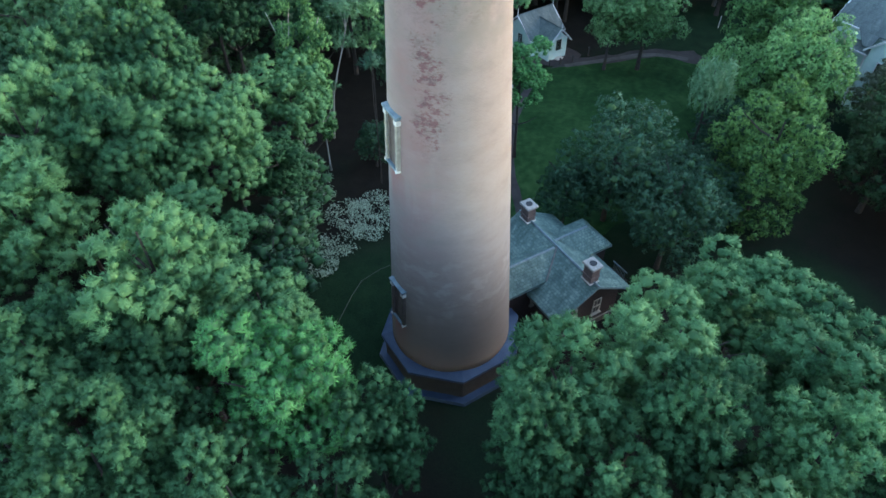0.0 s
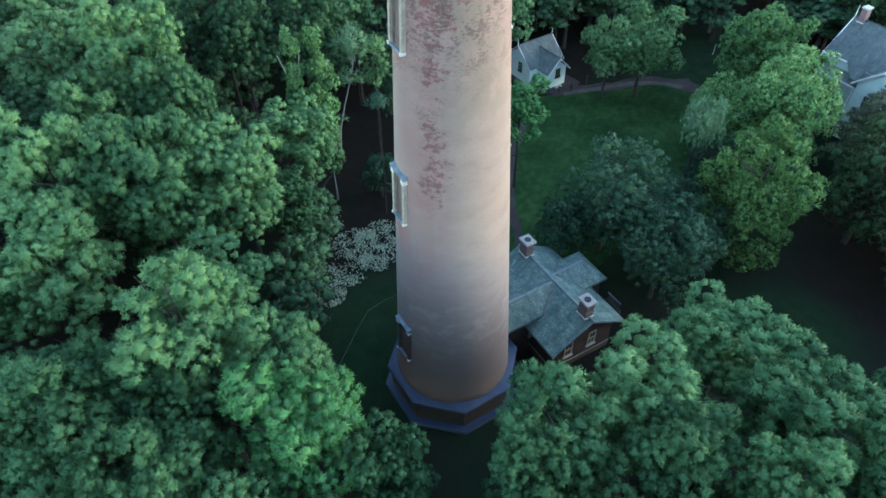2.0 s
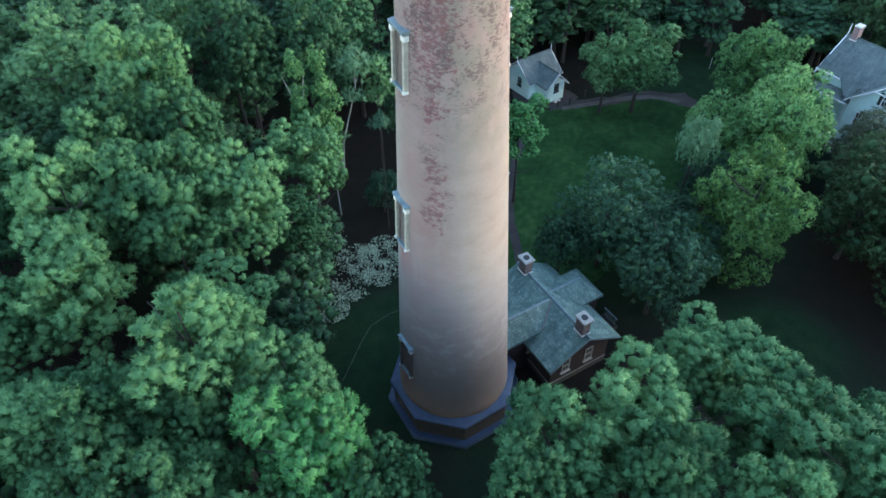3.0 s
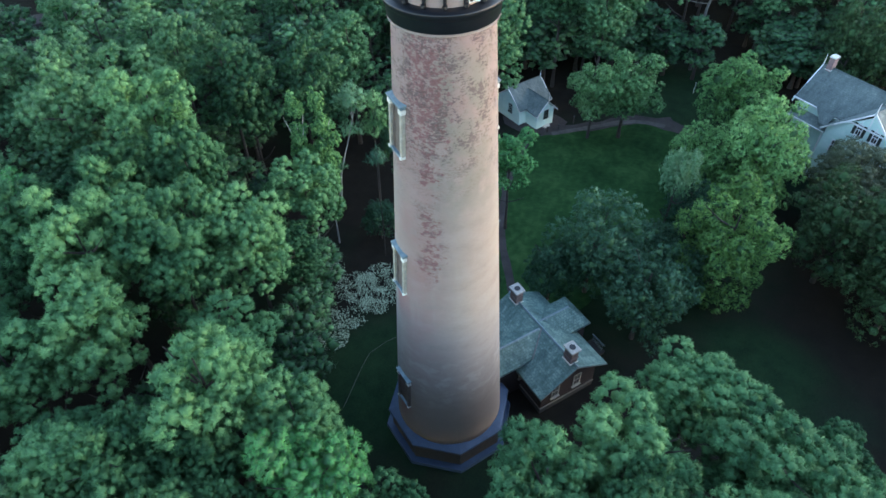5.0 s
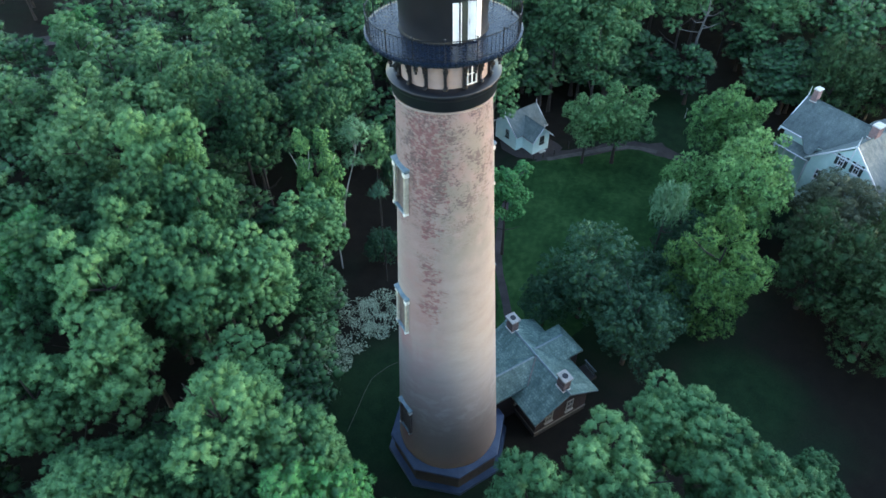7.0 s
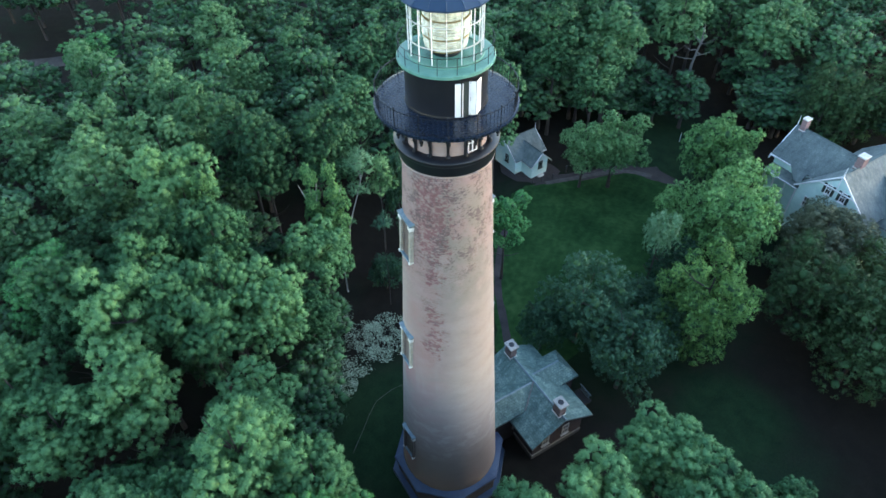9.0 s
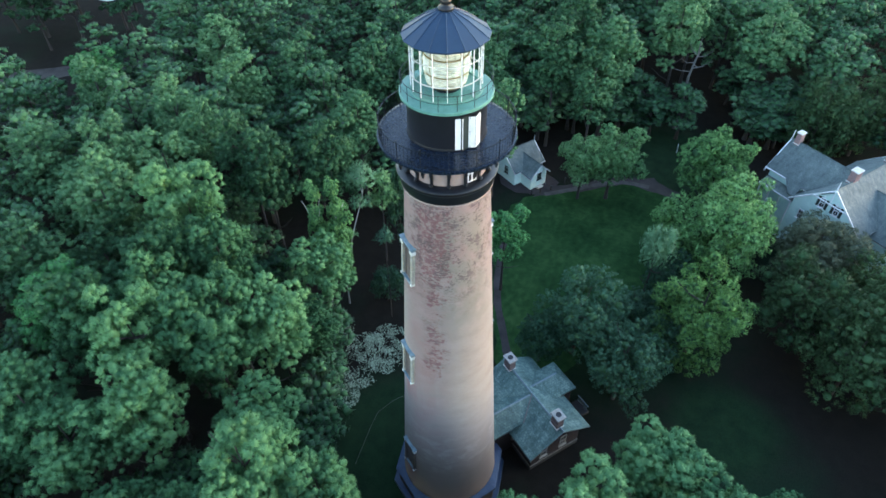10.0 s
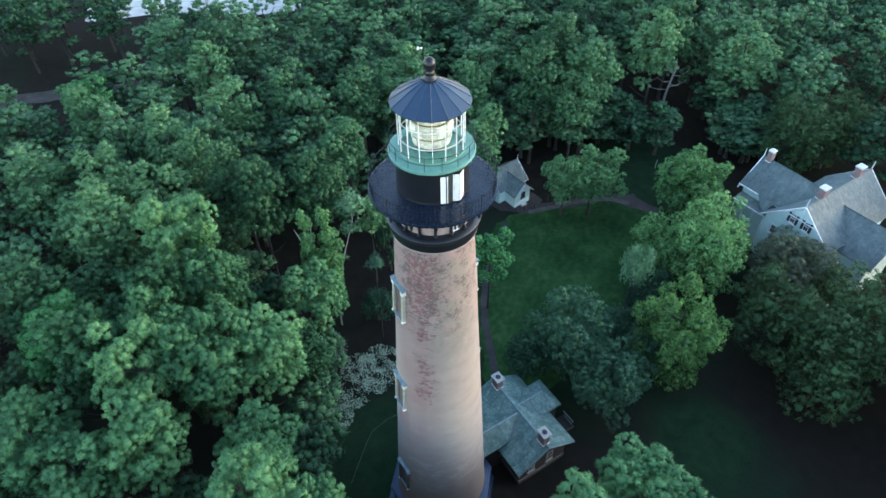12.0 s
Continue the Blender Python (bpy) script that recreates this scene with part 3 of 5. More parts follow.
def leaf_between(a, b, z0, z1):
    """A panelled door leaf standing between two points of the plan."""
    a, b = Vector(a), Vector(b)
    w = (b - a).length
    m = Matrix.Translation(((a.x + b.x) / 2, (a.y + b.y) / 2, (z0 + z1) / 2)) @ Matrix.Rotation(math.atan2(b.y - a.y, b.x - a.x), 4, "Z")
    bm = box(bmesh.new(), m, w, 0.05, z1 - z0, 0.01)
    for k in (-1, 1):
        for s in (-1, 1):
            box(bm, m @ Matrix.Translation((0, s * 0.024, k * 0.25 * (z1 - z0))), w * 0.66, 0.016, 0.38 * (z1 - z0), 0.006)
    return bm


for (r0, a0), (r1, a1) in (((2.27, 280.0), (2.34, 290.6)), ((2.28, 299.4), (2.5, 306.6)), ((2.5, 307.6), (2.33, 319.0))):
    p, q = polar(r0, a0, 0), polar(r1, a1, 0)
    lf = part("door_leaf", leaf_between(p.xy, q.xy, 40.78, 42.72), "white", door, "white panelled door leaf")
    lf.matrix_basis = door.matrix_basis.inverted()

# lantern gallery
part("lantern_deck", lathe([(2.2, 43.05), (2.5, 43.08), (2.6, 43.14), (2.6, 43.3), (2.54, 43.34), (1.8, 43.42)], 96), "green", lighthouse, "green painted lantern gallery deck")
lrail = part("lantern_railing", hoop(2.52, 44.23, 0.012), "iron", lighthouse, "thin black lantern gallery rail")
lpost = part("lantern_rail_post", tube(bmesh.new(), [(0, 0, 0), (0, 0, 0.95)], [0.02, 0.018], 5), "iron", lrail)
lpost.matrix_basis = facing(2.52, 11.25, 43.3)
for i in range(1, 16):
    again(lpost, facing(2.52, 11.25 + 22.5 * i, 43.3), lrail)
part("lantern_rail_hoop", hoop(2.52, 43.78, 0.01), "iron", lrail)

# lantern: posts, hoops, panes, lens
LR = 1.93
part("lantern_sill", lathe([(LR - 0.12, 43.36), (LR + 0.08, 43.36), (LR + 0.08, 43.52), (LR - 0.12, 43.52)], 64, True), "green", lighthouse)
mull = part("lantern_mullion", boxed(0, 0, 1.55, 0.03, 0.08, 3.1, 0.008), "white", lighthouse, "white lantern glazing bar")
mull.matrix_basis = facing(LR, 270, 43.42)
pane = part("lantern_pane", boxed(0, 0, 1.5, 2 * LR * math.sin(radians(11.25)) - 0.08, 0.012, 2.96), "glass", lighthouse, "clear lantern pane")
pane.matrix_basis = facing(LR * math.cos(radians(11.25)), 281.25, 43.5)
pane.visible_shadow = False
for i in range(1, 16):
    again(mull, facing(LR, 270 + 22.5 * i, 43.42), lighthouse)
    again(pane, facing(LR * math.cos(radians(11.25)), 281.25 + 22.5 * i, 43.5), lighthouse).visible_shadow = False
for z in (44.35, 45.45, 46.4):
    part("lantern_hoop", lathe([(LR - 0.03, z), (LR + 0.03, z), (LR + 0.03, z + 0.038), (LR - 0.03, z + 0.038)], 64, True), "stone", lighthouse)


def prisms(z0, z1, r0, r1, n):
    """A stack of n ring prisms from radius r0 at z0 to r1 at z1."""
    prof = []
    for i in range(n):
        z, h = z0 + (z1 - z0) * i / n, (z1 - z0) / n
        r = r0 + (r1 - r0) * (i + 0.5) / n
        prof += [(r - 0.03, z), (r + 0.05, z + 0.45 * h), (r - 0.03, z + 0.96 * h)]
    return lathe(prof, 48)


lens = part("fresnel_lens", prisms(44.5, 45.4, 1.2, 1.2, 5), "lens", lighthouse, "lit barrel-shaped Fresnel lens")
part("lower_prisms", prisms(43.82, 44.46, 1.06, 1.17, 4), "lens", lens)
part("upper_prisms", prisms(45.46, 46.44, 1.16, 0.86, 6), "lens", lens)
for z, r in ((43.8, 1.06), (44.48, 1.18), (45.43, 1.18), (46.46, 0.84)):
    part("lens_ring", lathe([(r - 0.05, z - 0.016), (r + 0.04, z - 0.016), (r + 0.04, z + 0.016), (r - 0.05, z + 0.016)], 48, True), "brass", lens)
part("lens_pedestal", lathe([(0.8, 43.3), (0.95, 43.35), (0.7, 43.45), (0.75, 43.7), (1.08, 43.78), (1.08, 43.82)], 32), "iron", lighthouse)
rib = part("lens_rib", tube(bmesh.new(), [(1.1, 0, 43.8), (1.22, 0, 44.48), (1.27, 0, 45.0), (1.22, 0, 45.43), (0.88, 0, 46.46)], [0.014] * 5, 4), "brass", lighthouse)
for i in range(1, 8):
    again(rib, Matrix.Rotation(math.pi / 4 * i, 4, "Z"), lighthouse)

# lantern roof: sixteen wedge plates on ribs, ball and rod
EAVE_R, EAVE_Z, PEAK_R, PEAK_Z = 2.32, 46.5, 0.26, 47.72
first = None
for i in range(16):
    a0, a1 = radians(-11.25), radians(11.25)
    if first is None:
        bm = bmesh.new()
        q = [(EAVE_R, a0, EAVE_Z), (EAVE_R, a1, EAVE_Z), (1.2, a1, 47.24), (PEAK_R, a1, PEAK_Z), (PEAK_R, a0, PEAK_Z), (1.2, a0, 47.24)]
        top = [bm.verts.new((r * math.cos(a), r * math.sin(a), z)) for r, a, z in q]
        low = [bm.verts.new((v.co.x, v.co.y, v.co.z - 0.06)) for v in top]
        bm.faces.new((top[0], top[1], top[2], top[5]))
        bm.faces.new((top[5], top[2], top[3], top[4]))
        bm.faces.new((low[5], low[2], low[1], low[0]))
        bm.faces.new((low[4], low[3], low[2], low[5]))
        for k in range(6):
            bm.faces.new((top[k], low[k], low[(k + 1) % 6], top[(k + 1) % 6]))
        bmesh.ops.recalc_face_normals(bm, faces=bm.faces)
        first = part("roof_plate", bm, "roof_iron", lighthouse, "dark blue-black iron roof plate")
        first.matrix_basis = Matrix.Rotation(radians(281.25), 4, "Z")
        seam = part("roof_seam", tube(bmesh.new(), [(EAVE_R, 0, EAVE_Z + 0.01), (1.2, 0, 47.255), (PEAK_R, 0, PEAK_Z + 0.01)], [0.022, 0.022, 0.022], 4), "roof_iron", lighthouse)
        seam.matrix_basis = Matrix.Rotation(radians(270), 4, "Z")
    else:
        again(first, Matrix.Rotation(radians(281.25 + 22.5 * i), 4, "Z"), lighthouse)
        again(seam, Matrix.Rotation(radians(270 + 22.5 * i), 4, "Z"), lighthouse)
part("eave_gutter", lathe([(2.05, 46.34), (2.3, 46.4), (2.34, 46.47), (2.3, 46.5), (2.0, 46.46)], 16, True, turn=radians(270)), "roof_iron", lighthouse)
part("finial", lathe([(0.34, 47.66), (0.42, 47.72), (0.40, 47.84), (0.27, 47.9), (0.25, 48.05), (0.31, 48.12), (0.23, 48.2), (0.22, 48.3), (0.32, 48.42), (0.36, 48.6), (0.32, 48.78), (0.2, 48.92), (0.05, 48.98)], 32), "iron", lighthouse, "black ball finial", True)
rod = bmesh.new()
tube(rod, [(-0.28, 0.35, 47.5), (-0.30, 0.36, 49.35)], [0.035, 0.02], 6)
tube(rod, [(-0.30, 0.36, 49.25), (-0.52, 0.3, 49.31)], [0.016, 0.012], 5)
part("lightning_rod", rod, "iron", lighthouse)
vane = bmesh.new()
for a in (0, 120, 240):
    bmesh.ops.create_icosphere(vane, subdivisions=1, radius=0.065, matrix=Matrix.Translation((-0.52 + 0.12 * math.cos(radians(a)), 0.3 + 0.12 * math.sin(radians(a)), 49.35)))
bmesh.ops.create_icosphere(vane, subdivisions=1, radius=0.05, matrix=Matrix.Translation((-0.52, 0.3, 49.35)))
part("anemometer", vane, "white", lighthouse, "small white wind gauge")


# ---- houses ----
def slab(bm, quad, thick):
    """A sloping slab under four (or three) corner points."""
    top = [bm.verts.new(p) for p in quad]
    low = [bm.verts.new((p[0], p[1], p[2] - thick)) for p in quad]
    n = len(quad)
    bm.faces.new(top)
    bm.faces.new(low[::-1])
    for i in range(n):
        bm.faces.new((top[i], low[i], low[(i + 1) % n], top[(i + 1) % n]))
    bmesh.ops.recalc_face_normals(bm, faces=bm.faces)
    uv = bm.loops.layers.uv.verify()
    along = (Vector(quad[1]) - Vector(quad[0])).normalized()
    up = (Vector(quad[-1]) - Vector(quad[0]))
    up = (up - up.dot(along) * along).normalized()
    for face in bm.faces:
        for loop in face.loops:
            d = loop.vert.co - Vector(quad[0])
            loop[uv].uv = (d.dot(along), d.dot(up))
    return bm


def gable_roof(house, x0, x1, half, eave, ridge, material, hip0=0.0, hip1=0.0, label=""):
    """Two slopes along local x; hip0 and hip1 shorten the ridge into hipped ends."""
    a, b = x0 + hip0, x1 - hip1
    for s in (-1, 1):
        part("roof_slope", slab(bmesh.new(), [(x0, s * half, eave), (x1, s * half, eave), (b, 0, ridge), (a, 0, ridge)], 0.14), material, house, label)
        part("gutter_board", slab(bmesh.new(), [(x0, s * half, eave - 0.12), (x1, s * half, eave - 0.12), (x1, s * (half - 0.05), eave - 0.02), (x0, s * (half - 0.05), eave - 0.02)], 0.1), "hood" if material == "slate" else "white", house)
    if hip0:
        part("roof_hip", slab(bmesh.new(), [(x0, -half, eave), (x0, half, eave), (a, 0, ridge)], 0.14), material, house, label)
    if hip1:
        part("roof_hip", slab(bmesh.new(), [(x1, -half, eave), (x1, half, eave), (b, 0, ridge)], 0.14), material, house, label)
    part("ridge_cap", tube(bmesh.new(), [(a, 0, ridge + 0.02), (b, 0, ridge + 0.02)], [0.09, 0.09], 6), "hood" if material == "slate" else material, house)


def gable_block(house, x0, x1, half, base, eave, ridge, material, roof_over=0.0):
    """Walls of a block along local x, with pointed gables at both ends."""
    bm = bmesh.new()
    k = (ridge - eave) / (half + roof_over)
    peak = eave + k * half + roof_over * k * 0.0
    pts = [(-half, base), (half, base), (half, eave), (0, peak), (-half, eave)]
    a = [bm.verts.new((x0, y, z)) for y, z in pts]
    b = [bm.verts.new((x1, y, z)) for y, z in pts]
    bm.faces.new(a[::-1])
    bm.faces.new(b)
    for i in range(5):
        j = (i + 1) % 5
        bm.faces.new((a[i], a[j], b[j], b[i]))
    bmesh.ops.recalc_face_normals(bm, faces=bm.faces)
    return part("wall", bm, material, house)


def chimney(house, x, y, z0, z1, w=0.85, brick="chimney", flue=True):
    bm = boxed(x, y, (z0 + z1) / 2, w, w * 0.8, z1 - z0, 0.02)
    box(bm, Matrix.Translation((x, y, z0 + 0.55 * (z1 - z0))), w * 1.12, w * 0.92, 0.1, 0.02)
    stack = part("chimney", bm, brick, house, "brick chimney with pale cap")
    part("chimney_cap", boxed(x, y, z1 + 0.06, w * (1.3 if flue else 1.14), w * (1.1 if flue else 0.96), 0.2, 0.04), "cap_stone" if flue else "stone", stack)
    if flue:
        part("flue", lathe([(w * 0.3, z1 + 0.1), (w * 0.3, z1 + 0.2)], 16), "iron", stack).matrix_basis = Matrix.Translation((x, y, 0))
    part("chimney_collar", boxed(x, y, z0 + 0.55, w * 1.16, w * 0.96, 0.1, 0.02), "stone", stack)
    return stack


def house_window(house, m, w, h, trim="white", pane_mat="iron", shutters=False, bars=1):
    """m: x along the wall, y outwards, at the window's centre."""
    bm = bmesh.new()
    t = 0.09
    for sx in (-1, 1):
        box(bm, Matrix.Translation((sx * (w / 2 - t / 2), 0, 0)), t, 0.12, h)
    for sz in (-1, 0, 1):
        box(bm, Matrix.Translation((0, 0.002, sz * (h / 2 - t / 2))), w - 0.02, 0.1, t)
    for i in range(1, bars + 1):
        box(bm, Matrix.Translation((-w / 2 + w * i / (bars + 1), -0.004, 0)), 0.04, 0.07, h - 0.02)
    win = part("window", bm, trim, house)
    win.matrix_basis = m
    part("pane", boxed(0, -0.03, 0, w - 0.1, 0.04, h - 0.1), pane_mat, win, "dark window pane")
    part("window_sill", boxed(0, 0.06, -h / 2 - 0.05, w + 0.2, 0.2, 0.08), trim, win)
    if shutters:
        for sx in (-1, 1):
            part("shutter", boxed(sx * (w / 2 + 0.2), 0.02, 0, 0.34, 0.06, h), "shutter", win, "dark shutter")
    return win


# brick oil house joined to the tower by a passage; local x along the main ridge
OIL = Matrix.Translation((8.5, 5.3, 0)) @ Matrix.Rotation(math.atan2(-0.869, 0.495), 4, "Z")
oil = thing("oil_house", OIL, "low dark brick house with mossy slate cross roof", "house")
part("foundation", boxed(0, 0, 0.2, 8.9, 6.1, 0.7, 0.03), "plinth_wall", oil, "dark stone footing")
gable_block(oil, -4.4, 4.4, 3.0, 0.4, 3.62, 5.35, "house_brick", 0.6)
gable_roof(oil, -5.05, 5.05, 3.68, 3.4, 5.5, "slate", label="mossy grey-green slate slope")
part("stone_band", boxed(4.43, 0, 0.62, 0.08, 6.1, 0.13), "dull_trim", oil)
part("stone_band", boxed(0, -3.03, 0.62, 8.78, 0.08, 0.13), "dull_trim", oil)
for y in (-1.5, 0.9):
    house_window(oil, Matrix.Translation((4.42, y, 2.25)) @ Matrix.Rotation(radians(-90), 4, "Z"), 0.8, 1.6, "cap_stone")
chimney(oil, 4.0, 0.0, 4.9, 6.95, 0.95)
chimney(oil, -3.95, 0.0, 4.9, 6.85, 0.95)
# finial boards on the gable
part("bargeboard", slab(bmesh.new(), [(5.06, -3.7, 3.36), (5.06, 0, 5.46), (5.0, 0, 5.46), (5.0, -3.7, 3.36)], 0.16), "hood", oil)
part("bargeboard", slab(bmesh.new(), [(5.06, 3.7, 3.36), (5.06, 0, 5.46), (5.0, 0, 5.46), (5.0, 3.7, 3.36)], 0.16), "hood", oil)


def side_wing(name, y0, y1, half, eave, ridge, hip, label, shift=0.0):
    """A lower wing across the main ridge; its own ridge runs along local y."""
    turn = Matrix.Rotation(radians(90), 4, "Z")
    bm = boxed((y0 + y1) / 2, 0, eave / 2, abs(y1 - y0) - 0.5, half * 2 - 0.7, eave)
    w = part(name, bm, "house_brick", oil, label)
    w.matrix_basis = Matrix.Translation((shift, 0, 0)) @ turn
    lo, hi = min(y0, y1), max(y0, y1)
    gable_roof(w, lo, hi, half, eave, ridge, "slate", hip0=hip if y0 > y1 else 0.0, hip1=hip if y1 > y0 else 0.0, label="slate slope")
    return w


passage = side_wing("passage", -0.3, -6.3, 1.72, 4.25, 5.52, 0.0, "dark brick passage to the lighthouse")
house_window(passage, Matrix.Translation((-2.9, -1.45, 2.6)) @ Matrix.Rotation(radians(180), 4, "Z"), 0.8, 1.5, "dull_trim")
porch = side_wing("rear_wing", 0.3, 5.1, 1.9, 4.0, 5.15, 1.3, "dark brick wing behind the house", -0.9)
part("valley_flashing", tube(bmesh.new(), [(0, -0.02, 5.54), (1.72, -2.19, 4.29)], [0.07, 0.07], 6), "dull_trim", oil, "pale lead strip in the roof valley")
rail = part("porch_rail", boxed(1.55, 6.1, 1.28, 1.7, 0.1, 0.08), "hood", oil, "small pale porch railing")
part("porch_step", boxed(1.55, 5.7, 0.2, 1.8, 1.2, 0.4, 0.02), "plinth_wall", oil)
for i in range(9):
    part("baluster", tube(bmesh.new(), [(0.9 + 0.16 * i, 6.1, 0.1), (0.9 + 0.16 * i, 6.1, 1.25)], [0.03, 0.03], 4), "hood", rail)

# little white cottage beyond the lawn; local x along the main ridge, the front wing towards -y
COT = Matrix.Translation((11.9, 49.4, 0)) @ Matrix.Rotation(math.atan2(0.555, 0.83), 4, "Z")
cot = thing("cottage", COT, "small white clapboard cottage with grey cross-gabled roof", "cottage")
gable_block(cot, -2.6, 2.6, 2.35, 0, 2.75, 4.75, "siding", 0.3)
gable_roof(cot, -2.95, 2.95, 2.75, 2.55, 4.85, "shingle", label="grey shingle slope")
wing = gable_block(cot, 0.5, 4.6, 1.5, 0, 2.55, 3.95, "siding", 0.3)
wing.name = "front_wing"
wing.matrix_basis = Matrix.Translation((0.17, 0, 0)) @ Matrix.Rotation(radians(-90), 4, "Z")
gable_roof(wing, 0.4, 5.0, 1.9, 2.35, 4.15, "shingle", label="grey shingle slope")
for s in (-1, 1):
    part("bargeboard", slab(bmesh.new(), [(5.03, s * 1.95, 2.3), (5.03, 0, 4.16), (4.93, 0, 4.16), (4.93, s * 1.95, 2.3)], 0.16), "white", wing)
    for e in (-1, 1):
        part("bargeboard", slab(bmesh.new(), [(e * 2.98, s * 2.8, 2.5), (e * 2.98, 0, 4.86), (e * 2.88, 0, 4.86), (e * 2.88, s * 2.8, 2.5)], 0.16), "white", cot)
part("gable_brace", tube(tube(bmesh.new(), [(5.0, -1.3, 3.0), (5.0, 1.3, 3.0)], [0.05, 0.05], 4), [(5.0, 0, 2.95), (5.0, 0, 4.9)], [0.05, 0.02], 5), "white", wing, "white carved gable brace with finial")
for x in (-2.93, 2.93):
    part("finial", tube(bmesh.new(), [(x, 0, 4.7), (x, 0, 5.75)], [0.07, 0.02], 6), "white", cot)
house_window(wing, Matrix.Translation((4.61, 0.1, 1.95)) @ Matrix.Rotation(radians(-90), 4, "Z"), 0.75, 1.2, "shutter")
house_window(cot, Matrix.Translation((-2.61, -0.4, 1.9)) @ Matrix.Rotation(radians(90), 4, "Z"), 0.7, 1.2, "shutter")
part("door_step", boxed(0.3, -4.9, 0.12, 1.0, 0.5, 0.28, 0.02), "stone", cot)

# big white keepers' house; local x along the main ridge, from the west gable
BIG = Matrix.Translation((48.1, 29.3, 0)) @ Matrix.Rotation(math.atan2(0.51, 0.86), 4, "Z")
big = thing("keepers_house", BIG, "large white clapboard house with grey cross-gabled roof", "house")
gable_block(big, 0.4, 14.2, 4.5, 0, 7.2, 11.2, "siding", 0.5)
gable_roof(big, 0.0, 14.6, 5.0, 7.0, 11.4, "shingle", label="weathered grey shingle slope")
turn90 = Matrix.Rotation(radians(90), 4, "Z")
north = gable_block(big, 0.3, 9.7, 3.1, 0, 8.2, 11.2, "siding", 0.5)
north.name = "north_wing"
north.matrix_basis = Matrix.Translation((5.1, 0, 0)) @ turn90
gable_roof(north, 0.3, 10.2, 3.55, 8.05, 11.4, "shingle", label="weathered grey shingle slope")
south = gable_block(big, 0.3, 8.9, 3.2, 0, 6.2, 9.6, "siding", 0.4)
south.name = "south_wing"
south.matrix_basis = Matrix.Translation((6.6, 0, 0)) @ Matrix.Rotation(radians(-90), 4, "Z")
gable_roof(south, 0.3, 9.4, 3.7, 6.0, 9.8, "shingle", label="weathered grey shingle slope")
chimney(big, 3.7, 0.3, 10.6, 12.7, 1.1, "chimney_red", False)
chimney(big, 11.7, 0.3, 10.6, 12.7, 1.1, "chimney_red", False)
chimney(big, 5.1, 9.2, 10.6, 12.7, 0.86, "chimney_red", False)
for x, y in ((0.05, 0), (14.55, 0), (5.1, 10.15)):
    part("finial", tube(bmesh.new(), [(x, y, 11.2), (x, y, 12.7)], [0.09, 0.03], 6), "white", big)
for s in (-1, 1):
    for e, x in ((-1, 0.0), (1, 14.6)):
        part("bargeboard", slab(bmesh.new(), [(x + e * 0.03, s * 5.05, 6.95), (x + e * 0.03, 0, 11.42), (x - e * 0.1, 0, 11.42), (x - e * 0.1, s * 5.05, 6.95)], 0.24), "white", big)
    part("gable_post", boxed(-0.06, s * 0.9, 9.72, 0.08, 0.1, 0.5), "white", big)
    part("bargeboard", slab(bmesh.new(), [(10.23, s * 3.85, 7.75), (10.23, 0, 11.42), (10.1, 0, 11.42), (10.1, s * 3.85, 7.75)], 0.24), "white", north)
west = Matrix.Translation((0.38, 0, 0)) @ Matrix.Rotation(radians(90), 4, "Z")
for y, z, shut in ((1.0, 8.6, True), (-0.95, 8.6, True), (2.9, 5.4, False), (-0.2, 5.2, True), (-3.0, 5.2, True)):
    house_window(big, west @ Matrix.Translation((y, 0.02, z)), 0.72, 1.45, "white", "iron", shut, 1)
part("tie_beam", boxed(-0.06, 0, 9.25, 0.1, 4.6, 0.16), "white", big, "white beam across the gable")
part("king_post", boxed(-0.06, 0, 10.4, 0.1, 0.12, 1.8), "white", big)
# where the north wing's slope runs down to the main eave
part("lower_slope", slab(bmesh.new(), [(1.56, 4.7, 8.04), (1.56, 7.0, 8.04), (0.5, 5.6, 7.04), (0.5, 4.7, 7.04)], 0.12), "shingle", big, "weathered grey shingle slope")
part("eave_gutter", boxed(1.5, 8.7, 8.02, 0.16, 3.2, 0.16, 0.03), "white", big)
# lean-to porch under the north wing's eave
part("porch_roof", slab(bmesh.new(), [(0.4, 4.6, 6.3), (0.4, 9.7, 6.3), (2.0, 9.7, 6.8), (2.0, 4.6, 6.8)], 0.12), "shingle", big, "low porch roof")
part("porch_gutter", boxed(0.36, 7.15, 6.24, 0.12, 5.1, 0.16), "white", big)
for y in (4.8, 6.4, 8.0, 9.5):
    part("porch_post", boxed(0.55, y, 3.1, 0.16, 0.16, 6.2), "white", big)


# ---- trees ----
def unit(rng, n):
    v = rng.normal(size=(n, 3))
    return v / np.linalg.norm(v, axis=1)[:, None]


def spread(rng, n, low):
    """n directions spread out, none lower than low."""
    pool = unit(rng, 4000)
    pool = pool[pool[:, 2] > low]
    picked = [pool[0]]
    gap = np.full(len(pool), 9.0)
    for _ in range(n - 1):
        gap = np.minimum(gap, np.linalg.norm(pool - picked[-1], axis=1))
        picked.append(pool[int(np.argmax(gap * (0.75 + 0.25 * rng.random(len(pool)))))])
    return np.array(picked)


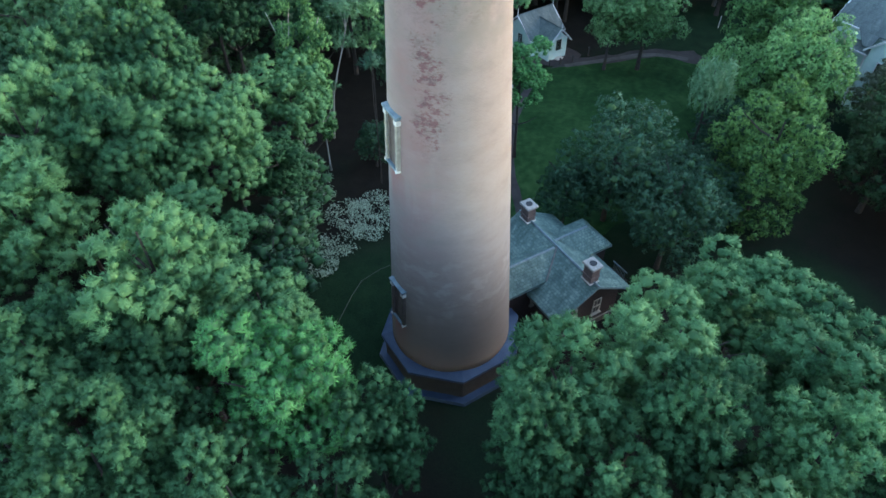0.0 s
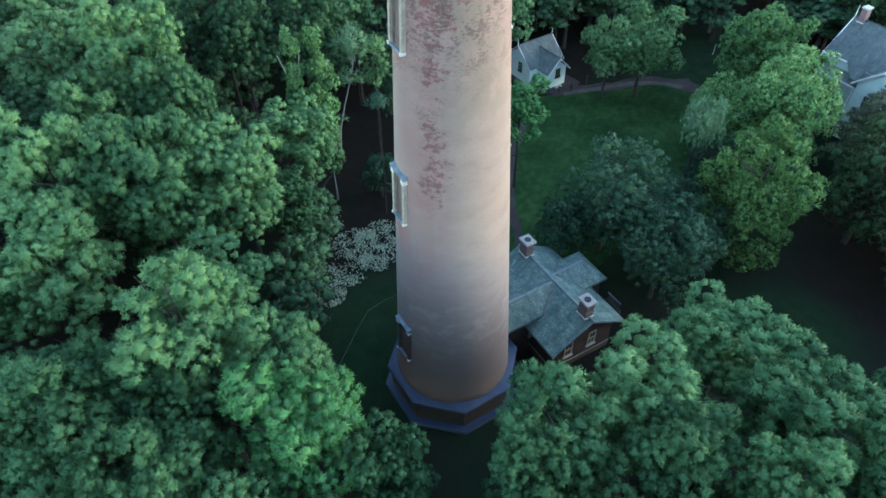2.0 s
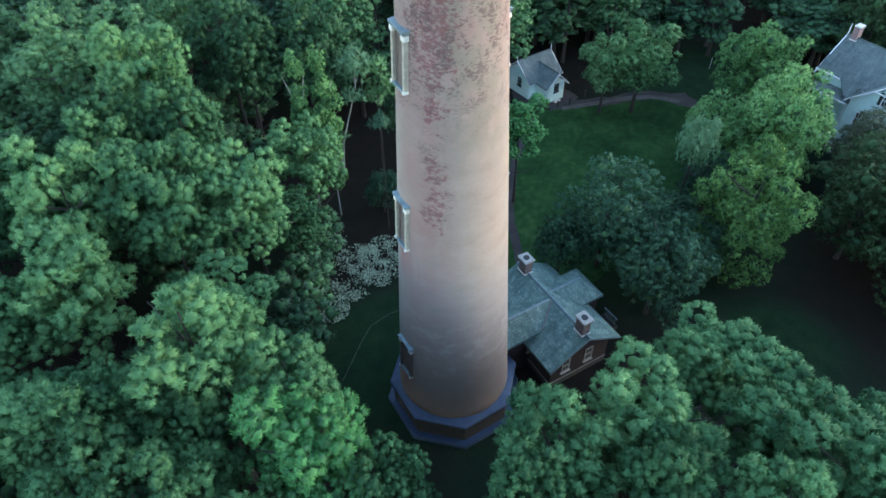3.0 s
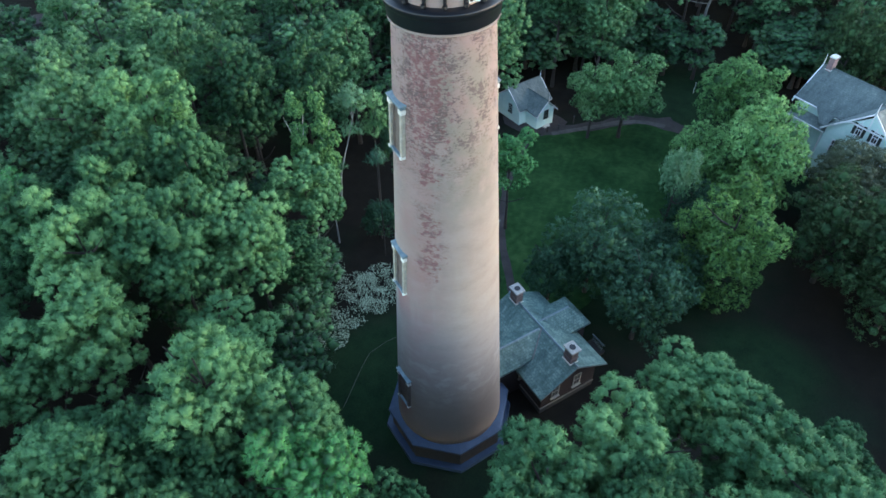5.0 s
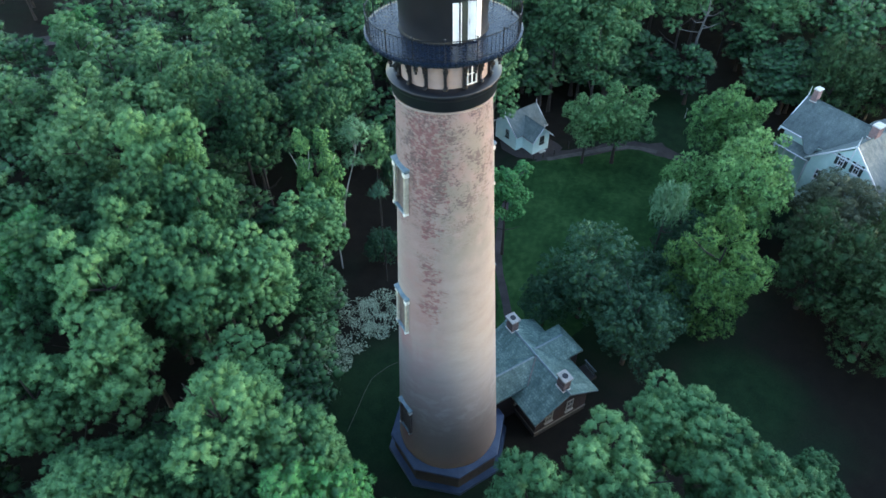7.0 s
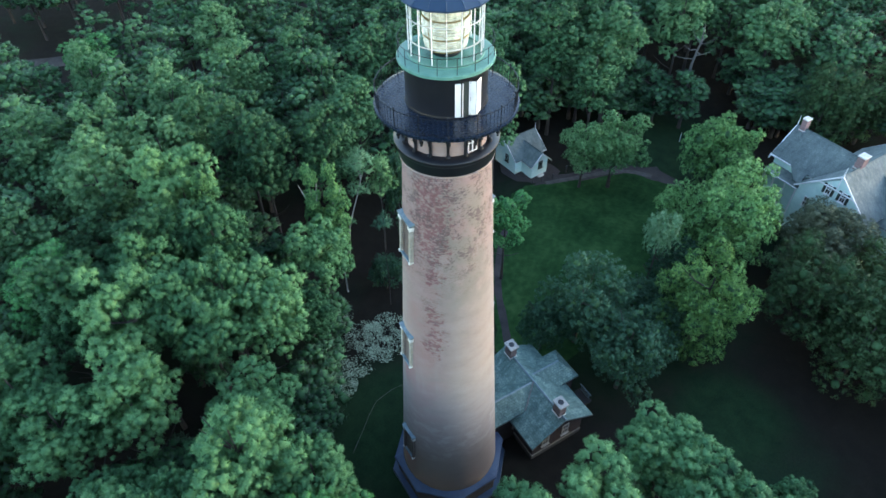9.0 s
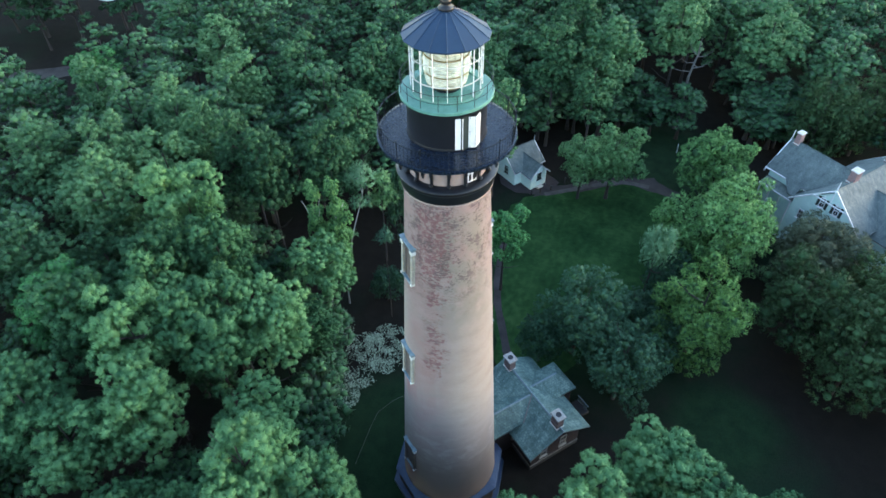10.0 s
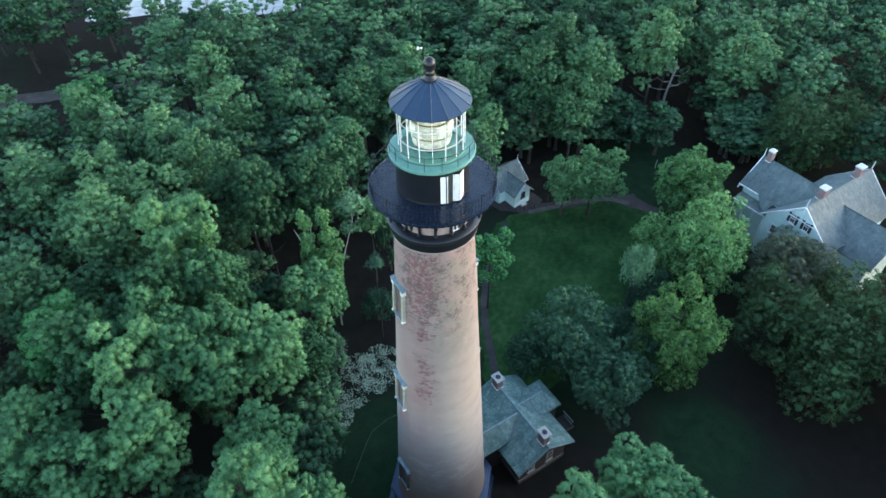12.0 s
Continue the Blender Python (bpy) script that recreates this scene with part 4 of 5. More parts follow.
def mesh_of(name, verts, faces, normals, material, heart="", hearts=0):
    me = bpy.data.meshes.new(name)
    k = faces.shape[1]
    me.vertices.add(len(verts))
    me.vertices.foreach_set("co", verts.astype(np.float32).ravel())
    me.loops.add(faces.size)
    me.loops.foreach_set("vertex_index", faces.astype(np.int32).ravel())
    me.polygons.add(len(faces))
    me.polygons.foreach_set("loop_start", np.arange(0, faces.size, k, dtype=np.int32))
    me.update(calc_edges=True)
    me.polygons.foreach_set("use_smooth", np.ones(len(faces), dtype=bool))
    me.normals_split_custom_set_from_vertices(normals.astype(np.float32))
    me.materials.append(M[material])
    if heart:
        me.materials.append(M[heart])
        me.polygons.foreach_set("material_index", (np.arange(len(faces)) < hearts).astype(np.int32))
    return me


def norm(v):
    return v / (np.linalg.norm(v, axis=-1, keepdims=True) + 1e-9)


def puffs(rng, centres, normals, petals, size, low=0.15):
    """Tufts as small ragged umbrellas of pointed petals; each is lit as one soft ball."""
    m = len(centres)
    n = norm(normals + 0.35 * unit(rng, m))
    a = norm(np.cross(n, unit(rng, m)))
    b = np.cross(n, a)
    s = size * (0.7 + 0.6 * rng.random((m, 1)))
    k = petals
    t = 2 * np.pi * np.arange(k) / k
    long_short = np.where(np.arange(k) % 2 == 0, 1.0, 0.75)
    reach = long_short[None, :] * (0.8 + 0.4 * rng.random((m, k)))
    drop = (0.2 - 0.7 * reach ** 2) * (0.6 + 0.7 * rng.random((m, k))) + low
    ring = a[:, None] * np.cos(t)[None, :, None] + b[:, None] * np.sin(t)[None, :, None]
    edge = centres[:, None] + s[:, None] * (ring * reach[..., None] + n[:, None] * drop[..., None])
    top = centres + n * s * (0.45 + 0.25 * rng.random((m, 1)))
    v = np.concatenate([top[:, None], edge], 1)
    shade = np.concatenate([n[:, None], norm(0.75 * ring + 0.65 * n[:, None])], 1)
    i = np.arange(k)
    f = np.stack([np.zeros(k, int), 1 + i, 1 + (i + 1) % k], 1)
    f = (np.arange(m) * (k + 1))[:, None, None] + f[None]
    return v.reshape(-1, 3), f.reshape(-1, 3), shade.reshape(-1, 3)


def sprays(rng, centres, normals, per, size, width, bias, round_off, root=0.2):
    """Tufts of long pointed blades."""
    c = np.repeat(centres, per, axis=0)
    n = np.repeat(normals, per, axis=0)
    d = norm(unit(rng, len(c)) + bias * n)
    side = norm(np.cross(norm(n + 0.45 * unit(rng, len(c))), d))
    ln = size * (0.7 + 0.6 * rng.random((len(c), 1)))
    w = width * (0.7 + 0.6 * rng.random((len(c), 1)))
    a, b, t = c + d * root * ln - side * w, c + d * root * ln + side * w, c + d * ln
    shade = norm(round_off * d + (1 - round_off) * n)
    flip = (np.cross(b - a, t - a) * shade).sum(1) < 0
    a[flip], b[flip] = b[flip], a[flip].copy()
    v = np.stack([a, b, t], 1).reshape(-1, 3)
    return v, np.arange(len(v)).reshape(-1, 3), np.repeat(shade, 3, axis=0)


def boughs(rng, p, r, around, up, fill):
    """The dense inside of every bough: a rough lumpy ball that the tufts cover."""
    t = 2 * np.pi * np.arange(around) / around
    h = np.pi * (np.arange(up) + 0.5) / up
    d = np.stack([(np.sin(h)[:, None] * np.cos(t)[None]).ravel(), (np.sin(h)[:, None] * np.sin(t)[None]).ravel(), np.repeat(np.cos(h), around)], 1)
    jag = 0.78 + 0.44 * rng.random((len(p), len(d), 1))
    v = p[:, None] + d[None] * jag * fill * r[:, None, None] * [1, 1, 0.78]
    f = []
    for i in range(up - 1):
        for k in range(around):
            q, w = i * around + k, i * around + (k + 1) % around
            f += [(q, q + around, w), (w, q + around, w + around)]
    f += [(0, k, k + 1) for k in range(1, around - 1)]
    f = (np.arange(len(p)) * len(d))[:, None, None] + np.array(f)[None]
    return v.reshape(-1, 3), f.reshape(-1, 3), np.tile(d, (len(p), 1))


HEART_V = np.array([(1, 0, 0), (0, 1, 0), (-1, 0, 0), (0, -1, 0), (0, 0, 1), (0, 0, -1)], float)
HEART_F = np.array([(0, 1, 4), (1, 2, 4), (2, 3, 4), (3, 0, 4), (1, 0, 5), (2, 1, 5), (3, 2, 5), (0, 3, 5)])


def needle_balls(rng, c, n, radius, blades, width, core=0.55):
    """Rounded needle clumps: a dark uneven heart hidden under many fine needles."""
    m = len(c)
    size = radius * (0.62 + 0.76 * rng.random((m, 1)))
    squash = np.array([1.0, 1.0, 0.86])
    a = norm(np.cross(n, unit(rng, m)))
    b = np.cross(n, a)
    d = HEART_V[None, :, 0:1] * a[:, None] + HEART_V[None, :, 1:2] * b[:, None] + HEART_V[None, :, 2:3] * n[:, None]
    jag = core * (0.7 + 0.6 * rng.random((m, len(HEART_V), 1)))
    v0 = c[:, None] + d * jag * size[:, None] * squash
    s0 = norm(d + 0.3 * n[:, None])
    f0 = (np.arange(m) * len(HEART_V))[:, None, None] + HEART_F[None]
    cc, nn, zz = np.repeat(c, blades, axis=0), np.repeat(n, blades, axis=0), np.repeat(size, blades, axis=0) * squash
    k = len(cc)
    d = norm(unit(rng, k) + 0.55 * nn + [0, 0, 0.35])
    w = norm(np.cross(d, unit(rng, k)))
    side = np.cross(d, w) * width * (0.6 + 0.8 * rng.random((k, 1)))
    root = cc + d * zz * (0.45 + 0.35 * rng.random((k, 1)))
    tip = cc + norm(d + (0.15 + 0.7 * rng.random((k, 1))) * w) * zz * (0.88 + 0.34 * rng.random((k, 1)))
    p, q = root - side, root + side
    shade = norm(0.9 * d + 0.3 * nn)
    flip = (np.cross(q - p, tip - p) * shade).sum(1) < 0
    p[flip], q[flip] = q[flip], p[flip].copy()
    v1 = np.stack([p, q, tip], 1).reshape(-1, 3)
    v0, f0, s0 = v0.reshape(-1, 3), f0.reshape(-1, 3), s0.reshape(-1, 3)
    return np.vstack([v0, v1]), np.vstack([f0, np.arange(len(v1)).reshape(-1, 3) + len(v0)]), np.vstack([s0, np.repeat(shade, 3, axis=0)])


def balled(rng, p, r, c, n, ball, radius, blades, width, core):
    v0, f0, s0 = boughs(rng, p, r, *ball)
    v1, f1, s1 = needle_balls(rng, c, n, radius, blades, width, core)
    return np.vstack([v0, v1]), np.vstack([f0, f1 + len(v0)]), np.vstack([s0, s1]), len(f0) + len(c) * len(HEART_F)


def tufted(rng, c, n, petals, puff, blades, length, width):
    """A small dense puff with thin blades standing out of it, for every tuft."""
    v0, f0, s0 = puffs(rng, c, n, petals, puff)
    v1, f1, s1 = sprays(rng, c, n, blades, length, width, 0.7, 0.4, 0.12)
    return np.vstack([v0, v1]), np.vstack([f0, f1 + len(v0)]), np.vstack([s0, s1])


def lobes_of(rng, n, rx, rz, cz, low, lobe, inner):
    """Lobe centres and radii over a lumpy, lopsided dome."""
    d = spread(rng, n, low)
    k = rng.normal(size=(3, 3)) * 1.6
    swell = 1 + 0.17 * np.sin(d @ k[0] + 1) + 0.13 * np.sin(2.3 * d @ k[1])
    reach = np.clip((0.56 + 0.5 * rng.random(n)) * swell, 0.5, 1.04)
    # blunt the dome: wider shoulders near its top
    flat = np.hypot(d[:, 0], d[:, 1])[:, None]
    d[:, :2] *= np.clip(flat, 0.15, 1) ** -0.35
    p = d * reach[:, None] * np.array([rx, rx, rz]) + [0, 0, cz]
    r = lobe * (0.55 + 0.75 * rng.random(n))
    d2 = spread(rng, inner, -0.6)
    p2 = d2 * np.array([rx, rx, rz]) * 0.42 + [0, 0, cz - 0.12 * rz]
    return np.vstack([p, p2]), np.concatenate([r, lobe * np.ones(inner)])


def tufts_on(rng, p, r, per, low):
    """Tuft centres wound evenly round every lobe, from its top down to the lowest direction."""
    cs, ns = [], []
    for q, s in zip(p, r):
        n = max(7, int(per * (s / r.mean()) ** 2))
        z = 1 - (1 - low) * (np.arange(n) + rng.random(n)) / n
        t = 2.39996 * np.arange(n) + 6.283 * rng.random() + 0.5 * rng.random(n)
        w = np.sqrt(np.clip(1 - z * z, 0, 1))
        d = np.stack([w * np.cos(t), w * np.sin(t), z], 1)
        squash = [0.82 + 0.4 * rng.random(), 0.82 + 0.4 * rng.random(), 0.66 + 0.3 * rng.random()]
        cs.append(q + d * s * (0.72 + 0.42 * rng.random((n, 1))) * squash)
        ns.append(d)
    return np.vstack(cs), np.vstack(ns)


# kind: height, radius, crown centre, crown half height, lowest direction, lobes, inner lobes, lobe radius, tufts a lobe
KINDS = {
    "pine": (20.0, 4.0, 13.9, 5.9, -0.62, 24, 4, 1.15, 17),
    "pine_light": (20.0, 4.0, 13.9, 5.9, -0.62, 24, 4, 1.15, 17),
    "mid_pine": (20.0, 4.0, 13.2, 6.6, -0.62, 24, 4, 1.2, 14),
    "oak": (12.0, 5.0, 6.4, 5.5, -0.75, 38, 6, 1.15, 14),
    "broad": (12.0, 5.0, 6.2, 5.7, -0.82, 38, 6, 1.15, 20),
    "olive": (12.0, 5.0, 6.3, 5.6, -0.8, 38, 6, 1.15, 14),
    "glossy": (12.0, 4.4, 6.9, 5.0, -0.76, 28, 4, 1.15, 19),
    "gold": (12.0, 5.0, 6.2, 5.7, -0.82, 40, 6, 1.05, 20),
    "dry": (12.0, 5.0, 6.6, 5.2, -0.7, 36, 6, 1.15, 14),
    "willow": (9.0, 3.0, 6.9, 1.9, -0.7, 30, 5, 0.8, 16),
    "poplar": (15.0, 1.6, 8.6, 6.4, -0.9, 46, 8, 0.58, 13),
    "young_pine": (11.0, 2.6, 5.9, 4.9, -0.8, 15, 1, 1.0, 8),
    "far_pine": (20.0, 4.0, 11.4, 8.4, -0.8, 20, 2, 1.4, 7),
}
LOOKS = {
    "pine": ("pine_tree", "tall pine with clustered blue-green needle tufts", "tree", "pines round the lighthouse"),
    "pine_light": ("pine_tree", "young pine with bright yellow-green needle tufts", "tree", "pines round the lighthouse"),
    "mid_pine": ("pine_tree", "tall pine with clustered blue-green needle tufts", "tree", "pines round the lighthouse"),
    "oak": ("oak_tree", "dark leafy live oak with rounded crown", "tree", "oaks by the lawn"),
    "broad": ("maple_tree", "full bright green broadleaf tree by the lawn", "tree", "broadleaf trees by the lawn"),
    "olive": ("oak_tree", "large olive-green live oak beside dark grass", "tree", "oaks by the lawn"),
    "glossy": ("magnolia_tree", "dark glossy-leaved round tree by the cottage path", "tree", "broadleaf trees by the lawn"),
    "gold": ("maple_tree", "broadleaf tree with yellow-green leaves beside dark grass", "tree", "broadleaf trees by the lawn"),
    "dry": ("bushy_tree", "grey-brown thin-leaved bushy tree before the white house", "tree", "broadleaf trees by the lawn"),
    "willow": ("ornamental_tree", "small pale silvery-green feathery tree", "tree", "small pale trees"),
    "poplar": ("poplar_tree", "narrow upright green tree at the wood's edge", "tree", "narrow trees"),
    "young_pine": ("young_pine", "low dark young pine growing under tall pines", "tree", "young pines under the wood"),
    "far_pine": ("wood_pine", "pine of the surrounding wood, dense dark crown", "tree", "pines of the wood"),
}
PROTO = {}


def trunk_bm(rng, h, r, cz, rz, crooked=0.5, base=0.28):
    bm = bmesh.new()
    n = 6
    pts = [(crooked * 0.3 * rng.normal() * i / n, crooked * 0.3 * rng.normal() * i / n, (cz + 0.6 * rz) * i / n - (0.1 if i == 0 else 0)) for i in range(n + 1)]
    tube(bm, pts, [base * (1.25 if i == 0 else 1) * (1 - 0.75 * i / n) for i in range(n + 1)], 8)
    return bm, pts


def limb_bm(rng, pts, r, cz, rz):
    k = int(rng.integers(2, 6))
    a = Vector(pts[k])
    t = rng.random() * 2 * math.pi
    out = 0.75 * r * (0.7 + 0.4 * rng.random())
    b = a + Vector((math.cos(t) * out, math.sin(t) * out, 0.25 * rz + 0.2 * rz * rng.random()))
    mid = a.lerp(b, 0.5) + Vector((0, 0, -0.25))
    return tube(bmesh.new(), [a, mid, b], [0.11, 0.075, 0.03], 5)


def make_tree(kind, seed):
    rng = np.random.default_rng(seed)
    h, r, cz, rz, low, n, inner, lobe, per = KINDS[kind]
    name, label, cat, group = LOOKS[kind]
    tree_ob = thing(name, Matrix(), label, cat, group)
    bark = "pale_bark" if kind == "poplar" else "bark"
    bm, pts = trunk_bm(rng, h, r, cz, rz, 0.5, 0.26 if r > 2 else 0.09)
    part("trunk", bm, bark, tree_ob)
    for _ in range({"far_pine": 3}.get(kind, 6)):
        part("limb", limb_bm(rng, pts, r, cz, rz), bark, tree_ob)
    p, rad = lobes_of(rng, n, r - 0.6 * lobe, rz - 0.8 * lobe, cz, low, lobe, inner)
    if kind == "poplar":
        p[:, :2] *= np.clip((h - p[:, 2:3]) / 6.0, 0.35, 1.0)
    c, nrm = tufts_on(rng, p, rad, per, -0.35 if "pine" in kind else -0.7)
    if kind in ("pine", "pine_light"):
        v, f, shade, hearts = balled(rng, p, rad, c, nrm, (6, 5, 0.34), 0.44, 54, 0.036, 0.72)
    elif kind == "mid_pine":
        v, f, shade, hearts = balled(rng, p, rad, c, nrm, (6, 5, 0.34), 0.46, 28, 0.052, 0.72)
    elif kind in ("far_pine", "young_pine"):
        v, f, shade, hearts = balled(rng, p, rad, c, nrm, (6, 4, 0.4), 0.62, 13, 0.098, 0.7)
    elif kind == "poplar":
        v, f, shade, hearts = balled(rng, p, rad, c, nrm, (6, 5, 0.6), 0.29, 22, 0.045, 0.62)
    elif kind == "willow":
        hearts = 0
        v, f, shade = tufted(rng, c, nrm, 4, 0.15, 12, 0.42, 0.04)
    elif kind == "dry":
        v, f, shade, hearts = balled(rng, p, rad, c, nrm, (6, 5, 0.3), 0.5, 60, 0.04, 0.22)
    else:
        v, f, shade, hearts = balled(rng, p, rad, c, nrm, (6, 5, 0.4), 0.46, 26, 0.062, 0.34)
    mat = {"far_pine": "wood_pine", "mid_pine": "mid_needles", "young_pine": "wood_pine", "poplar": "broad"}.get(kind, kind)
    heart = "leaf_heart_shade" if kind in ("oak", "broad", "olive", "glossy", "gold") else "dry" if kind == "dry" else "needle_heart_shade"
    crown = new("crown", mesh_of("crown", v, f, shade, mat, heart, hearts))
    crown.parent = tree_ob
    return tree_ob


COUNT = {}
PLACED = []
SPIN = random.Random(7)
SEEDS = iter(range(11, 6000, 17))
VARIANTS = {"pine": 6, "mid_pine": 5, "pine_light": 2, "oak": 3, "broad": 3, "willow": 2, "dry": 1, "gold": 1, "olive": 2, "glossy": 2, "poplar": 2, "young_pine": 3, "far_pine": 4}


def tree(kind, x, y, h, r):
    if kind == "pine" and (y > 26 or x < -36):
        kind = "mid_pine"
    r *= {"pine": 0.9, "mid_pine": 0.87}.get(kind, 1.0)
    i = COUNT.get(kind, 0)
    COUNT[kind] = i + 1
    h0, r0 = KINDS[kind][:2]
    m = Matrix.Translation((x, y, 0)) @ Matrix.Rotation(SPIN.uniform(0, 6.28), 4, "Z") @ Matrix.Diagonal((r / r0, r / r0, h / h0, 1))
    key = (kind, i % VARIANTS[kind])
    PLACED.append((x, y, r))
    if key not in PROTO:
        PROTO[key] = make_tree(kind, next(SEEDS))
        PROTO[key].matrix_basis = m
        return PROTO[key]
    ob = copy_thing(PROTO[key], Matrix())
    ob.matrix_basis = m
    return ob


def slender_tree(name, label, foot, line, width, bark, clumps, leaves):
    """A thin leaning trunk along a line, with a few clumps (centre, radius, half height, tufts) of upright sprays."""
    rng = np.random.default_rng(next(SEEDS))
    tree_ob = thing(name, Matrix.Translation(foot), label, "tree", "slender trees at the wood's edge")
    n, turn = len(line), SPIN.uniform(0, 6.28)
    part("trunk", tube(bmesh.new(), line, [width * (1.15 - 0.8 * i / (n - 1)) for i in range(n)], 6), bark, tree_ob)
    for c, r, h, count in clumps:
        a = Vector(min(line, key=lambda q: abs(q[2] - c[2] + h)))
        for _ in range(3):
            b = Vector(c) + Vector(rng.normal(size=3) * 0.35 * r)
            part("limb", tube(bmesh.new(), [a, a.lerp(b, 0.5) + Vector((0, 0, 0.15)), b], [0.045, 0.03, 0.012], 4), bark, tree_ob)
        d = spread(rng, count, -0.8)
        r = r * (1 + 0.25 * np.sin(3 * np.arctan2(d[:, 1], d[:, 0]) + turn))[:, None]
        p = np.array(c) + d * (0.4 + 0.75 * rng.random((count, 1))) * np.hstack([r, r, np.full_like(r, h)])
        v, f, shade = tufted(rng, p, norm(d + [0, 0, 0.7]), 3, 0.13, 14, 0.5, 0.035)
        new("crown", mesh_of("crown", v, f, shade, leaves)).parent = tree_ob


# pines on the west side, near to far
tree("pine", -15.4, -7.8, 22.6, 4.3)
tree("pine", -15.9, -10.7, 18.8, 3.3)
tree("pine", -14.6, -14.5, 17.7, 3.0)
tree("pine", -15.9, -16.9, 19.7, 3.1)
tree("pine_light", -8.2, -13.4, 19.8, 3.4)
tree("pine", -20.8, -11.6, 19.7, 3.5)
tree("pine", -23.9, -11.2, 19.0, 3.6)
tree("pine", -20.6, -15.8, 17.6, 3.2)
tree("pine", -9.8, -18.4, 17.4, 3.0)
tree("pine", -3.8, -14.8, 17.0, 2.5)
tree("pine", -5.6, -18.8, 16.4, 2.8)
tree("pine", -10.2, -8.4, 18.2, 3.7)
tree("pine", -25.8, -2.1, 21.5, 4.2)
tree("pine", -27.3, 4.4, 23.6, 3.9)
tree("pine", -21.2, 4.8, 22.1, 4.1)
tree("pine", -16.1, 7.9, 19.8, 3.9)
tree("pine", -20.5, 9.1, 21.1, 3.4)
tree("pine", -26.6, 9.5, 22.1, 3.8)
tree("pine", -33.2, 6.8, 22.7, 4.4)
tree("pine", -30.9, -3.8, 18.9, 4.0)
tree("pine", -34.6, -1.5, 20.2, 4.2)
tree("pine", -16.4, -1.2, 16.4, 3.8)
tree("pine", -18.4, -4.6, 14.6, 3.0)
tree("pine", -25.6, -9.0, 16.0, 3.4)
tree("pine", -28.9, 14.2, 22.6, 4.2)
tree("pine", -23.2, 16.1, 21.9, 4.0)
tree("pine", -27.6, 22.5, 24.0, 4.3)
tree("pine", -37.5, 24.8, 22.3, 4.7)
tree("pine_light", -37.4, 10.4, 20.2, 4.0)
tree("pine", -43.0, 17.0, 20.0, 4.8)
tree("pine", -32.2, 30.6, 21.0, 4.4)
tree("pine", -13.5, 18.0, 15.7, 3.6)
tree("pine", -13.9, 11.4, 12.8, 3.3)
tree("young_pine", -13.2, 6.6, 9.6, 2.6)
tree("young_pine", -13.2, 2.4, 9.8, 2.6)
tree("young_pine", -13.2, -1.8, 9.8, 2.6)
tree("young_pine", -12.8, 9.4, 8.6, 2.2)
tree("young_pine", -13.2, 15.0, 9.2, 2.6)
tree("pine", -20.8, 29.9, 22.9, 4.2)
tree("pine", -24.0, 34.5, 21.9, 4.3)
tree("pine", -13.8, 32.1, 21.6, 3.9)
tree("pine", -49.0, 34.6, 20.0, 4.8)
tree("pine", -41.0, 36.4, 20.0, 4.2)
tree("pine", -11.0, 42.6, 19.2, 4.4)
tree("pine", -35.6, 44.6, 19.6, 4.4)
tree("pine", -30.8, 39.8, 19.8, 3.6)
tree("pine", -28.1, 52.0, 20.2, 4.6)
tree("pine", -19.1, 54.7, 21.1, 4.8)
tree("pine", -9.5, 54.0, 20.8, 5.0)
tree("pine", -49.3, 52.6, 18.7, 4.4)
tree("pine", -34.8, 67.2, 17.8, 4.6)
tree("pine_light", -53.0, 60.0, 17.0, 3.6)
tree("poplar", -24.2, 19.9, 21.7, 1.7)
tree("poplar", -14.2, 23.0, 19.4, 1.35)
tree("poplar", -12.0, 22.9, 20.4, 1.5)
slender_tree("birch_tree", "slender leaning birch with pale trunk and silvery crown", (-12.3, 28.7, 0),
             [(0, 0, -0.1), (0.3, 0.2, 2.6), (0.55, 0.35, 5.0), (1.25, 0.6, 7.6), (2.0, 0.9, 10.0), (2.55, 1.1, 12.0), (2.6, 1.2, 14.2)], 0.1, "pale_bark",
             [((2.45, 1.25, 14.4), 1.55, 1.7, 120), ((1.75, 0.8, 11.0), 0.9, 0.8, 30), ((2.9, 1.2, 10.6), 0.8, 0.7, 22), ((0.8, 0.4, 6.2), 0.4, 0.35, 8)], "willow")
tree("oak", -5.6, 32.4, 16.0, 2.4)
tree("oak", -7.2, 23.4, 6.0, 2.2)
# pines before and beside the tower
tree("pine", 5.4, -13.3, 18.1, 4.0)
tree("pine", 3.8, -16.6, 18.9, 2.8)
tree("pine", 11.4, -10.6, 17.3, 4.5)
tree("pine", 11.5, -14.5, 18.5, 3.2)
tree("pine", 17.2, -6.1, 15.6, 4.1)
tree("pine", 20.6, -11.6, 16.9, 4.5)
tree("pine", 16.6, -16.6, 17.6, 3.2)
tree("pine", 22.8, -16.2, 17.4, 3.6)
tree("pine", 7.6, -19.0, 17.0, 2.8)
tree("pine", 26.4, -10.6, 12.6, 3.0)
tree("pine_light", 7.2, 24.6, 13.9, 2.8)
